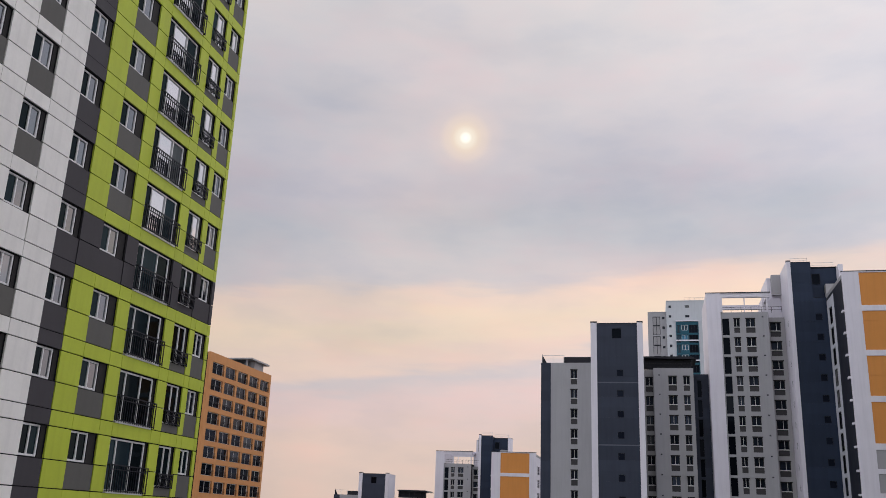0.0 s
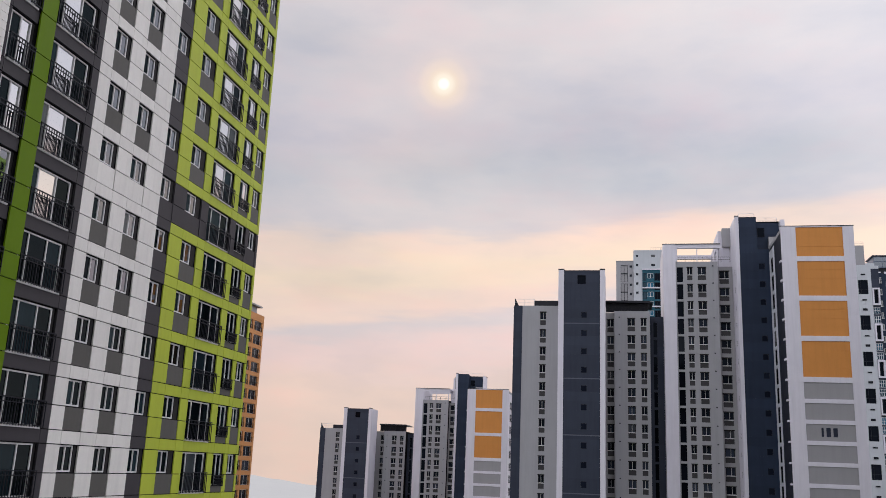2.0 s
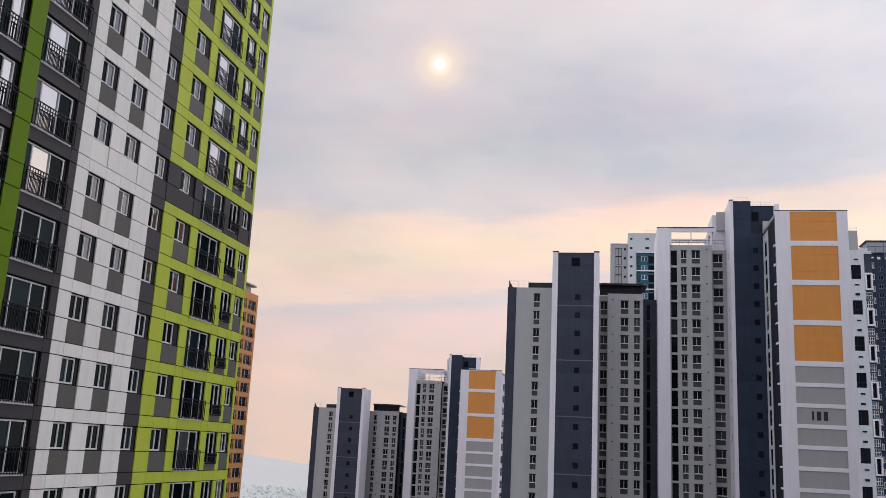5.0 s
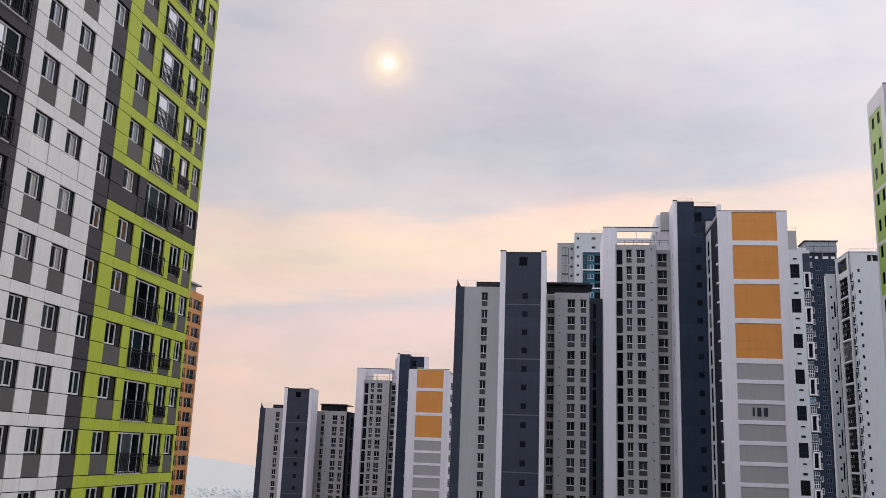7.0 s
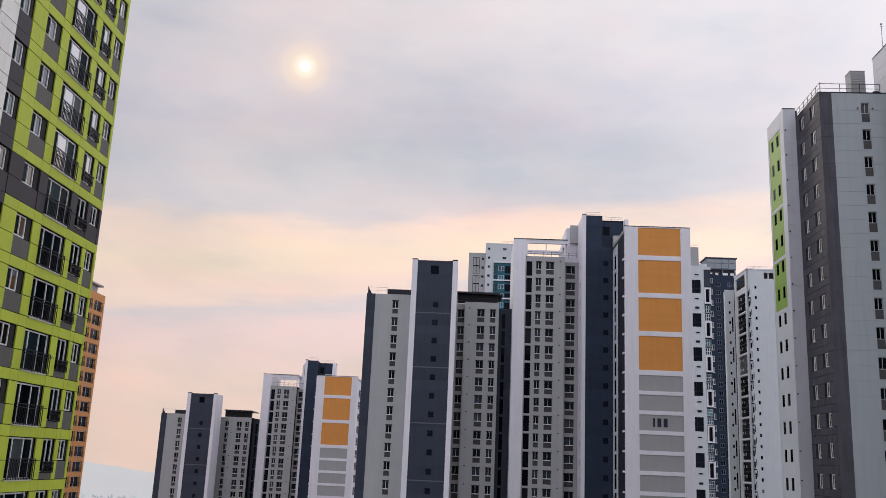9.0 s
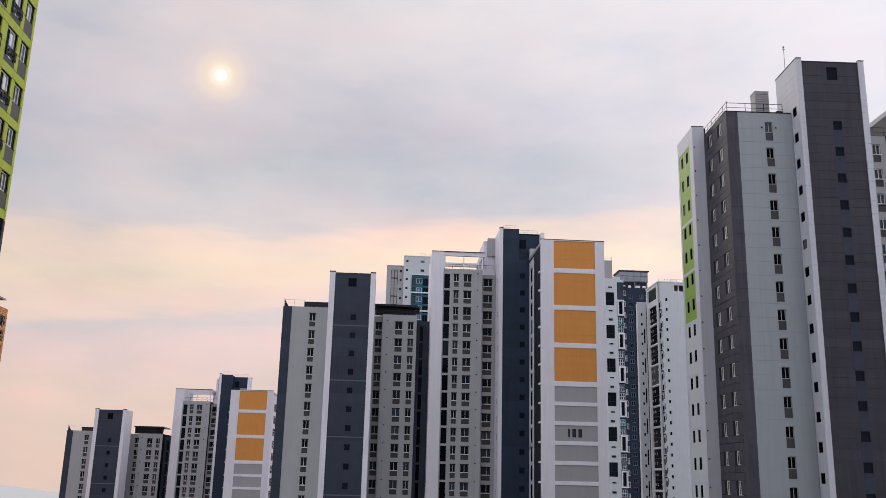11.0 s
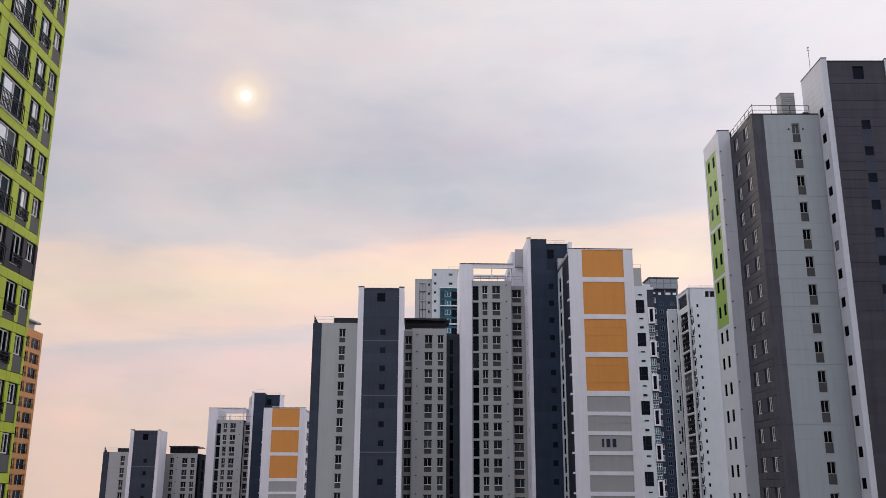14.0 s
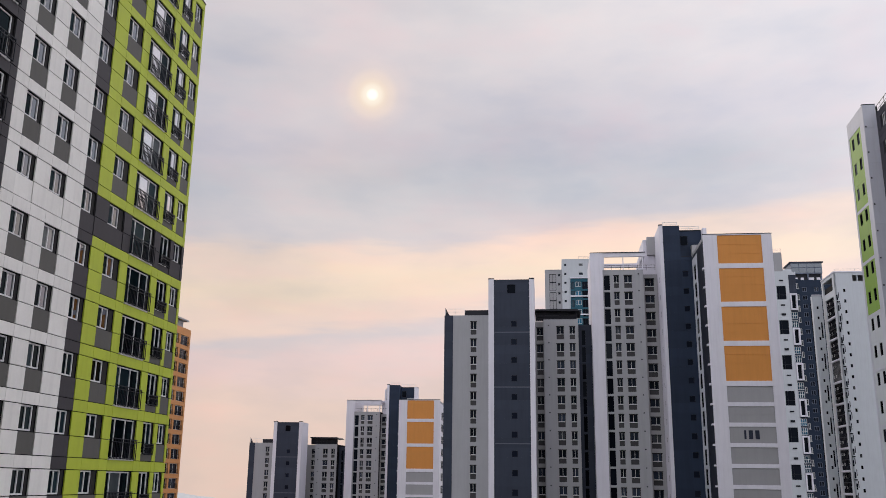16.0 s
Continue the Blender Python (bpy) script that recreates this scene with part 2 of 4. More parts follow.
GLASS_DARK = glass("unlit_window_glass", (9, 10, 13), (180, 195, 215), 0.0, 0.04)
GLASS_DIM = glass("dim_stair_glass", (28, 32, 43), (190, 205, 225), 0.0, 0.1, 0.12)
GLASS_WING = glass("wing_window_glass", (30, 34, 42), (190, 205, 225), 0.0, 0.1, 0.7)
GLASS_FAR = glass("window_glass_far", (18, 20, 25), (205, 215, 228), 0.03)
GLASS_STAIR = glass("stair_window_glass", (14, 17, 24), (190, 205, 225), 0.0, 0.16, 0.3)
GLASS_BLUE = glass("blue_glass", (8, 42, 56), (190, 220, 235), 0.05)


# ---- building kit ----
H = 2.8  # storey height


class Shape:
    """Boxes gathered into one mesh."""

    def __init__(self):
        self.v, self.f = [], []

    def box(self, x0, x1, y0, y1, z0, z1):
        b = len(self.v)
        self.v += [(x0, y0, z0), (x1, y0, z0), (x1, y1, z0), (x0, y1, z0), (x0, y0, z1), (x1, y0, z1), (x1, y1, z1), (x0, y1, z1)]
        self.f += [tuple(b + i for i in q) for q in ((0, 3, 2, 1), (4, 5, 6, 7), (0, 1, 5, 4), (1, 2, 6, 5), (2, 3, 7, 6), (3, 0, 4, 7))]
        return self

    def prism(self, pts, y0, y1):
        """A prism over an outline of (x, z), anticlockwise seen from the front, from y0 back to y1."""
        b, k = len(self.v), len(pts)
        self.v += [(x, y0, z) for x, z in pts] + [(x, y1, z) for x, z in pts]
        self.f += [tuple(range(b, b + k)), tuple(range(b + 2 * k - 1, b + k - 1, -1))]
        self.f += [(b + i, b + k + i, b + k + (i + 1) % k, b + (i + 1) % k) for i in range(k)]
        return self

    def weld(self):
        """Joins corners that lie on one another."""
        index, order = {}, []
        for p in self.v:
            key = tuple(round(q, 3) for q in p)
            if key not in index:
                index[key] = len(index)
                order.append(p)
        self.f = [tuple(index[tuple(round(q, 3) for q in self.v[i])] for i in f) for f in self.f]
        self.v = order
        return self

    def mesh(self, name, material):
        m = bpy.data.meshes.new(name)
        m.from_pydata(self.v, [], self.f)
        m.materials.append(material)
        m.update()
        return m


MESHES = {}


def shared(key, build, material):
    if (key, material.name) not in MESHES:
        MESHES[key, material.name] = build().mesh(key if isinstance(key, str) else str(key[0]), material)
    return MESHES[key, material.name]


class Building:
    """A building whose front runs at right angles to the azimuth turn. Plan places: u to the right, v away, seen along that azimuth from the
    foot of the viewpoint; heights are given against the eye."""

    def __init__(self, name, turn, u, v, foot, label):
        self.turn, self.u, self.v, self.foot = turn, u, v, foot
        a = radians(turn)
        self.root = tagged(new(name), label, "apartment building")
        self.root.matrix_world = pose(u * math.cos(a) + v * math.sin(a), v * math.cos(a) - u * math.sin(a), EYE_Z + foot, 0, 0, -turn)

    def place(self, name, mesh, u, v, z, face=0, parent=None, label="", kind=""):
        """A part at a plan place. face: 0 looks to the front, 90 to the right, -90 to the left."""
        ob = new(name, mesh)
        ob.parent = parent or self.root
        if parent is None:
            ob.matrix_basis = pose(u - self.u, v - self.v, z - self.foot, 0, 0, face)
        else:
            ob.matrix_basis = pose(u, v, z)
        return tagged(ob, label, kind=kind)

    def block(self, name, material, u0, u1, v0, v1, z0, z1, label=""):
        return self.place(name, Shape().box(0, u1 - u0, 0, v1 - v0, 0, z1 - z0).mesh(name, material), u0, v0, z0, 0, None, label)


def wall_shape(width, height, holes, thick=0.3, joints=(), gap=0.02, groove=0.04):
    """A wall in the plane y = 0 to thick, one closed skin, with through openings (x0, x1, z0, z1) and grooved joints at the heights given."""
    s, index = Shape(), {}

    def near(values):
        out = []
        for q in sorted(values):
            if not out or q - out[-1] > 0.004:
                out.append(q)
        return out

    cuts = [j for j in joints if gap < j < height - gap]
    xs = near({0.0, width, *[q for h in holes for q in h[:2]]})
    zs = near({0.0, height, *[q for h in holes for q in h[2:]], *[j - gap / 2 for j in cuts], *[j + gap / 2 for j in cuts]})
    cuts.sort()

    def corner(x, y, z):
        key = (round(x, 4), round(y, 4), round(z, 4))
        if key not in index:
            index[key] = len(s.v)
            s.v.append(key)
        return index[key]

    def quad(*pts):
        s.f.append(tuple(corner(*p) for p in pts))

    nx, nz = len(xs) - 1, len(zs) - 1
    front = [[0.0] * nx for _ in range(nz)]
    c = 0
    rows_of = []
    for j in range(nz):
        mid = (zs[j] + zs[j + 1]) / 2
        while c < len(cuts) and cuts[c] + gap < mid:
            c += 1
        if c < len(cuts) and abs(cuts[c] - mid) < gap / 2:
            front[j] = [min(groove, thick * 0.6)] * nx
        rows_of.append(mid)
    for h in holes:
        for j in range(nz):
            if h[2] < rows_of[j] < h[3]:
                for i in range(nx):
                    if h[0] < (xs[i] + xs[i + 1]) / 2 < h[1]:
                        front[j][i] = None

    def depth(j, i):
        return front[j][i] if 0 <= j < nz and 0 <= i < nx else None

    for j in range(nz):
        for i in range(nx):
            y = front[j][i]
            if y is None:
                continue
            x0, x1, z0, z1 = xs[i], xs[i + 1], zs[j], zs[j + 1]
            quad((x0, y, z0), (x1, y, z0), (x1, y, z1), (x0, y, z1))
            quad((x0, thick, z0), (x0, thick, z1), (x1, thick, z1), (x1, thick, z0))
            for dj, di, p, q in ((-1, 0, (x0, z0), (x1, z0)), (1, 0, (x1, z1), (x0, z1)), (0, -1, (x0, z1), (x0, z0)), (0, 1, (x1, z0), (x1, z1))):
                o = depth(j + dj, i + di)
                far = thick if o is None else o
                if far > y + 1e-6:
                    quad((p[0], y, p[1]), (p[0], far, p[1]), (q[0], far, q[1]), (q[0], y, q[1]))
    return s


def sash_frame(w, h, bar=0.06, deep=0.1, mullions=(0.5,)):
    edges = [0.0, *mullions, 1.0]
    holes = []
    for m0, m1 in zip(edges, edges[1:]):
        holes.append((m0 * w + (bar if m0 == 0 else bar / 2), m1 * w - (bar if m1 == 1 else bar / 2), bar, h - bar))
    return wall_shape(w, h, holes, deep)


def add_window(b, u, v, z, w, h, face=0, inset=0.15, glass_mat=None, mullions=(0.5,), bar=0.06, frame_mat=None, sill=False, glazing=None):
    """A framed window and its glass as children; glazing gives each light between the mullions its own pane. (u, v) is the facade plane at its left edge."""
    frame_mat, glass_mat = frame_mat or FRAME, glass_mat or GLASS_FAR
    w, h = round(w, 3), round(h, 3)
    a = radians(face)
    ob = b.place("window", shared(("window", w, h, bar, tuple(mullions)), lambda: sash_frame(w, h, bar, 0.1, mullions), frame_mat), u - inset * math.sin(a), v + inset * math.cos(a), z, face)
    edges = [0.0, *mullions, 1.0] if glazing else [0.0, 1.0]
    for i, (m0, m1) in enumerate(zip(edges, edges[1:])):
        pw = round((m1 - m0) * w - bar, 3)
        b.place("pane", shared(("pane", pw, h, bar), lambda: Shape().box(0, pw, 0, 0.02, 0, h - 1.4 * bar), glazing[i] if glazing else glass_mat), m0 * w + bar / 2, 0.05, bar * 0.7, parent=ob)
    if sill:
        b.place("sill", shared(("sill", w), lambda: Shape().box(-0.05, w + 0.05, -inset - 0.05, 0.02, -0.08, 0.0), frame_mat), 0, 0, 0, parent=ob)
    return ob


def railing_shape(w, h, step=0.12, deep=0.16):
    """A balcony guard that stands proud of the wall: top, second and bottom rails, posts, balusters and returns, welded into one."""
    k = max(2, int(w / step))
    xs = [0.04 + i * (w - 0.08) / k for i in range(k + 1)]
    holes = []
    for i, (x0, x1) in enumerate(zip(xs, xs[1:])):
        a, c = x0 + (0 if i == 0 else (0.025 if i % 6 == 0 else 0.01)), x1 - (0 if i == k - 1 else (0.025 if (i + 1) % 6 == 0 else 0.01))
        holes += [(a, c, 0.08, h - 0.22), (a, c, h - 0.18, h - 0.05), (a, c, 0.0, 0.04)]
    s = wall_shape(w, h, holes, 0.035)
    s.v = [(x, y - deep, z) for x, y, z in s.v]
    for x in (0, w - 0.04):
        for z0, z1 in ((0.04, 0.08), (h - 0.05, h)):
            s.box(x, x + 0.04, 0.035 - deep, 0.0, z0, z1)
    return s.weld()


def roof_rail_shape(w, h=1.1, step=1.5):
    k = max(1, int(w / step))
    xs = [0.025 + i * (w - 0.05) / k for i in range(k + 1)]
    holes = [q for x0, x1 in zip(xs, xs[1:]) for q in ((x0 + 0.025, x1 - 0.025, 0, h * 0.5), (x0 + 0.025, x1 - 0.025, h * 0.5 + 0.03, h - 0.05))]
    return wall_shape(w, h, holes, 0.05)


# ---- ground and distance ----
GRID = 11.5  # azimuth along which the blocks are laid out


def ground_level(x, y):
    d = math.hypot(x, y)
    drop = 19 * min(1, max(0, (d - 150) / 90)) + 74 * min(1, max(0, (d - 260) / 900))
    return -drop + (1.6 * noise.noise((x / 160, y / 160, 0)) if d > 250 else 0.0)


def make_ground():
    rings = [0, 40, 90, 150, 180, 210, 240, 270, 330, 420, 560, 760, 1000, 1300, 1700, 2200, 2900, 3700, 4700]
    verts, faces, k = [(0, 0, 0)], [], 72
    for r in rings[1:]:
        for i in range(k):
            a = 2 * math.pi * i / k
            x, y = r * math.sin(a), r * math.cos(a)
            verts.append((x, y, ground_level(x, y)))
    for i in range(k):
        faces.append((0, 1 + (i + 1) % k, 1 + i))
    for j in range(len(rings) - 2):
        for i in range(k):
            p, q = 1 + j * k + i, 1 + j * k + (i + 1) % k
            faces.append((p, q, q + k, p + k))
    m = bpy.data.meshes.new("ground")
    m.from_pydata(verts, [], faces)
    m.materials.append(GROUND)
    tagged(new("ground", m), "sloping ground falling to a hazy plain", "ground", kind="structure")


def make_hill(name, az0, az1, dist, base, tops, material, seed):
    """A long ridge across the distance, with an uneven crest."""
    verts, faces, k, rows = [], [], 120, 14
    for i in range(k + 1):
        f = i / k
        az = radians(az0 + (az1 - az0) * f)
        j = f * (len(tops) - 1)
        j0 = min(int(j), len(tops) - 2)
        s = j - j0
        s = s * s * (3 - 2 * s)
        crest = tops[j0] * (1 - s) + tops[j0 + 1] * s + 5 * noise.noise((f * 14, seed, 0)) + 2.5 * noise.noise((f * 60, seed, 4))
        for r in range(rows):
            g = r / (rows - 1)
            d = dist + 2000 * g
            z = base + (crest - base) * g * g * (3 - 2 * g) + 2 * noise.noise((f * 40, g * 9, seed))
            verts.append((d * math.sin(az), d * math.cos(az), EYE_Z + z))
    for i in range(k):
        for r in range(rows - 1):
            p = i * rows + r
            faces.append((p, p + rows, p + rows + 1, p + 1))
    m = bpy.data.meshes.new(name)
    m.from_pydata(verts, [], faces)
    m.materials.append(material)
    for poly in m.polygons:
        poly.use_smooth = True
    tagged(new(name, m), "low wooded hill with haze painted into its pale colour", "hill", kind="structure")


make_ground()
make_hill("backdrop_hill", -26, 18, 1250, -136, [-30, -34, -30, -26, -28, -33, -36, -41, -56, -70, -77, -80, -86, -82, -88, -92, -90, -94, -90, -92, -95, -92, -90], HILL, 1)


def make_woods():
    rng = random.Random(5)
    bm = bmesh.new()
    for i in range(900):
        az, d = radians(rng.uniform(-24, 2)), rng.uniform(1850, 2150)
        x, y = d * math.sin(az), d * math.cos(az)
        r = rng.uniform(2.5, 6)
        bmesh.ops.create_icosphere(bm, subdivisions=1, radius=1.0, matrix=Matrix.LocRotScale(
            (x, y, EYE_Z - 134 + 86 * ((d - 1250) / 2000) ** 2 * (3 - (d - 1250) / 1000)), Euler((rng.random(), rng.random(), rng.random())), (r, r, r * rng.uniform(0.35, 0.6))))
    for v in bm.verts:
        v.co += Vector(noise.noise_vector(v.co / 9)) * 3.0
    m = bpy.data.meshes.new("woods")
    bm.to_mesh(m)
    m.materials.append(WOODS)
    tagged(new("woods", m), "clumps of far woods on the plain, haze painted into their pale green", "woods", kind="stuff")


make_woods()


def make_unseen_wall():
    """A plain unseen wall added behind the viewpoint to block low sky light."""
    a = radians(GRID)
    m = wall_shape(90, 76, [], 12, [i * H for i in range(1, 27)], 0.03).mesh("wall_behind", ASH)
    ob = tagged(new("wall_behind", m), "plain ash grey wall, unseen, added behind the viewpoint to block sky light", "wall", kind="structure")
    ob.matrix_world = pose(50 * math.cos(a) - 4 * math.sin(a), -50 * math.sin(a) - 4 * math.cos(a), 0, 0, 0, 180 - GRID)


make_unseen_wall()


# ---- the near green and white tower ----
def make_green_tower():
    b = Building("apartment_tower", 11.76, -24.0, 41.0, -40.0, "tall apartment tower clad in lime green, white and charcoal panels")
    face_u, base = -24.0, -1.82
    lo, hi = -13, 11
    # one storey, left to right: (from, to, zone, opening)
    cols = [(27.9, 28.05, "dark", None), (28.05, 29.62, "dark", "balcony"), (29.62, 30.6, "olive", None), (30.6, 33.6, "dark", "balcony"), (33.6, 34.12, "dark", None),
            (34.12, 35.05, "white", None), (35.05, 36.42, "white", "small"), (36.42, 37.66, "white", None), (37.66, 39.03, "white", "small"), (39.03, 40.6, "white", None),
            (40.6, 42.0, "dark", "narrow"), (42.0, 43.37, "green", None), (43.37, 45.12, "green", "small"), (45.12, 46.0, "green", None), (46.0, 48.95, "green", "balcony"),
            (48.95, 49.75, "green", None), (49.75, 51.2, "green", "tall"), (51.2, 51.68, "green", None), (51.68, 52.86, "green", "slim"), (52.86, 53.15, "green", None)]
    paints = {"white": WHITE, "dark": GRAPHITE, "olive": OLIVE, "green": LIME}
    top = base + H * (hi + 1)
    b.block("core_wall", JOINT, -38.0, face_u - 0.45, 16.1, 53.05, -40.0, top - 0.1, "dark backing wall")
    b.block("end_wall", LIME, -38.0, face_u - 0.3, 53.05, 53.17, -40.0, top)
    b.block("roof", ASH, -38.0, face_u - 0.32, 16.1, 53.04, top - 0.1, top + 0.05, "grey flat roof")
    b.block("parapet_coping", GRAPHITE, face_u - 0.34, face_u + 0.03, 16.0, 53.2, top - 0.03, top + 0.05)
    b.place("slat_wall", wall_shape(11.88, top + 40.0 - 0.04, [], 0.3, [i * 0.35 for i in range(1, 205)], 0.02, 0.02).mesh("slat_wall", WHITE), face_u, 16.0, -40.0, 90, None, "white siding of narrow boards")
    rest = {}
    gap, seam = 0.02, 0.042

    def panel(k, v0, v1, z0, z1, mat, deep=0.0):
        if v1 - v0 < 0.03:
            return
        w, h = round(v1 - v0 - gap, 3), round(z1 - z0 - seam, 3)
        z = base + k * H + z0 + seam / 2
        if -1 <= k <= 8 and v0 > 30:
            b.place("panel", shared(("panel", w, h), lambda: Shape().box(0, w, 0, 0.07, 0, h), mat), face_u - deep, v0 + gap / 2, z, 90)
        else:
            rest.setdefault(mat.name, (mat, Shape()))[1].box(v0 + gap / 2 - 16, v1 - gap / 2 - 16, deep, deep + 0.07, z + 40.0, z + h + 40.0)

    for k in range(lo, hi + 1):
        z = base + k * H
        banded = k == 5
        for v0, v1, zone, hole in cols:
            mat = paints[zone]
            body = GRAPHITE if banded and zone == "green" else mat
            under = ASH if zone in ("white", "green") and not banded else body
            if hole is None:
                if zone == "olive":
                    panel(k, v0, v1, 0, 1.02, mat, -0.1)
                    panel(k, v0, v1, 1.02, 2.8, mat, -0.1)
                else:
                    panel(k, v0, v1, 0, 1.02, body)
                    panel(k, v0, v1, 1.02, 2.21, body)
            elif hole in ("small", "narrow", "slim"):
                panel(k, v0, v1, 0, 1.02, under, 0.03)
                w = {"small": 1.08 if v0 < 43 else 1.2, "narrow": 1.05, "slim": 0.95}[hole]
                # mirror strength goes by storey, so that only upper panes reflect bright sky
                add_window(b, face_u, v0 + 0.05, z + 1.06, w, 1.13, 90, 0.13, GLASS, (0.5,), 0.07, glazing=(GLASS, GLASS_BRIGHT if k > 9 and (k * 7 + int(v0 * 3)) % 5 < 2 else (GLASS_MILD if k > 2 else GLASS)))
                # dark panel with the reveal's shade painted in
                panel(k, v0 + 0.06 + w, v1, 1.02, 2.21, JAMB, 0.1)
            elif hole == "tall":
                panel(k, v0, v1, 0, 0.38, under, 0.03)
                add_window(b, face_u, v0 + 0.1, z + 0.39, v1 - v0 - 0.28, 1.8, 90, 0.12, GLASS, (0.5,), 0.07, glazing=(GLASS, GLASS_BRIGHT if k > 5 else GLASS))
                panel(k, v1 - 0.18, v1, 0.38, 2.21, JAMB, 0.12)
                b.place("balcony_rail", shared(("balcony_rail", 1), lambda: railing_shape(v1 - v0 - 0.1, 0.62, 0.11, 0.1), STEEL), face_u, v0 + 0.05, z + 0.36, 90, None, "dark steel window guard")
            else:
                w = v1 - v0 - 0.3
                # middle light: strong mirror above a set storey, imitating the sky's reflection
                add_window(b, face_u, v0 + 0.12, z + 0.06, w, 2.12, 90, 0.13, GLASS, (0.2, 0.64) if w > 2 else (0.5,), 0.07, sill=True, glazing=(GLASS, GLASS_BRIGHT if k > (3 if v0 < 40 else 5) else GLASS, GLASS))
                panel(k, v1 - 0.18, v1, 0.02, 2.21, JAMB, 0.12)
                b.place("balcony_rail", shared(("balcony_rail", round(v1 - v0, 2)), lambda: railing_shape(v1 - v0 - 0.02, 1.1, 0.17, 0.13), STEEL), face_u, v0 + 0.01, z + 0.03, 90, None, "dark steel balcony guard")
            # the band above the windows
            if zone != "olive":
                panel(k, v0, v1, 2.21, 2.8, mat)
    # dark backing behind the open joints, with the window openings cut through it
    low = {"small": 1.04, "narrow": 1.04, "slim": 1.04, "tall": 0.4, "balcony": 0.07}
    holes = [(v0 - 27.9 + 0.03, v1 - 27.9 - 0.03, base + k * H + low[hole] + 40.0, base + k * H + 2.19 + 40.0) for k in range(lo, hi + 1) for v0, v1, zone, hole in cols if hole]
    b.place("backing_wall", wall_shape(25.15, top + 39.9, holes, 0.37).mesh("backing_wall", JOINT), face_u - 0.075, 27.9, -40.0, 90)
    for mat, shape in rest.values():
        b.place("cladding", shape.mesh("cladding", mat), face_u, 16.0, -40.0, 90, None, "", "stuff")


make_green_tower()


# ---- the slab blocks with orange end panels ----
def make_slab_block(name, du, dv, dz, foot, oranges, label):
    """A long block: grey wings, two dark stair towers with white edges, and a panelled white end."""
    b = Building(name, 11.0, 8.0 + du, 150.0 + dv, foot, label)

    def U(u):
        return u + du

    def V(v):
        return v + dv

    def Z(z):
        return z + dz

    def levels(head):
        out, z = [], head
        while z - 2.2 + dz > foot:
            out.append(z)
            z -= H
        return out

    def wing(part_name, material, u0, u1, v, top, columns, head, back, joints=()):
        """A facade with window columns (from, to, panes, panel): windows stand over dark spandrel panels."""
        bottom = foot - dz
        holes = []
        for c0, c1, mull, dark in columns:
            for z in levels(head):
                low = z - (2.45 if dark == "strip" else 2.12)
                holes.append((c0 - u0, c1 - u0, low - bottom, z - bottom))
                if dark == "strip":
                    add_window(b, U(c0), V(v), Z(low), c1 - c0, z - low, 0, 0.2, GLASS_STAIR, (), 0.05, STEEL)
                    continue
                add_window(b, U(c0), V(v), Z(z - 1.25), c1 - c0, 1.25, 0, 0.16, GLASS_WING, mull, 0.06, sill=True)
                w = round(c1 - c0, 3)
                # the hood's dark side strips stand in for the shaded recess
                b.place("hood", shared(("hood", w), lambda: Shape().box(-0.08, w + 0.08, -0.14, 0.14, -0.1, 0.04).box(0.0, 0.1, 0.02, 0.16, -1.25, -0.1).box(w - 0.1, w, 0.02, 0.16, -1.25, -0.1), JAMB), U(c0), V(v), Z(z))
                b.place("spandrel", shared(("spandrel", w), lambda: Shape().box(0.0, w, 0, 0.1, 0, 0.86).box(0.02, w - 0.02, -0.02, 0, 0.4, 0.43), DARK), U(c0), V(v) + 0.1, Z(z - 2.12))
        shape = wall_shape(u1 - u0, top - bottom, holes, 0.3, [z for z in joints])
        b.place(part_name, shape.mesh(part_name, material), U(u0), V(v), foot)
        b.block("inner_wall", JOINT, U(u0) + 0.01, U(u1) - 0.01, V(v) + 0.3, V(back), foot, Z(top) - 0.02)

    def coping(u0, u1, v0, v1, z, material=CHALK):
        b.block("coping", material, U(u0), U(u1), V(v0), V(v1), Z(z), Z(z) + 0.18)

    bottom = foot - dz
    steps = [i * H for i in range(1, int((45 - bottom) / H))]
    # wing with one window column
    wing("wing_wall", PALE, -15.6, -9.5, 142.0, 26.1, [(-12.75, -11.85, (0.5,), "panel")], 25.1, 156.0)
    b.block("corner_strip", SLATE, U(-17.0), U(-15.6), V(141.95), V(156.0), foot, Z(26.1))
    b.block("parapet", ROOF, U(-13.8), U(-9.6), V(142.4), V(142.7), Z(26.1), Z(27.0))
    b.place("roof_rail", roof_rail_shape(3.2).mesh("roof_rail", FRAME), U(-16.9), V(142.1), Z(26.1))
    b.place("roof_fin", Shape().prism([(0, 0), (0.7, 0), (0, 1.3)], 0, 0.15).mesh("roof_fin", ROOF), U(-16.9), V(142.2), Z(26.1))

    def stair_tower(u0, u1, f0, f1, v, back, top, head, wu, front_mat, big=None, first_band=None):
        """Dark panelled front between two white edges that turn into white side walls."""
        holes, joints = [], [z for z in steps if z < top - bottom - 0.3]
        for i, z in enumerate(levels(head) if head else []):
            if z > top - 1:
                continue
            holes.append((wu - f0, wu + 0.85 - f0, z - 0.9 - bottom, z - bottom))
            add_window(b, U(wu), V(v), Z(z - 0.9), 0.85, 0.9, 0, 0.06, GLASS_DIM, (), 0.06, STEEL)
        if big:
            holes.append((big[0] - f0, big[1] - f0, big[2] - bottom, big[3] - bottom))
            add_window(b, U(big[0]), V(v), Z(big[2]), big[1] - big[0], big[3] - big[2], 0, 0.12, GLASS_STAIR, (), 0.06, STEEL)
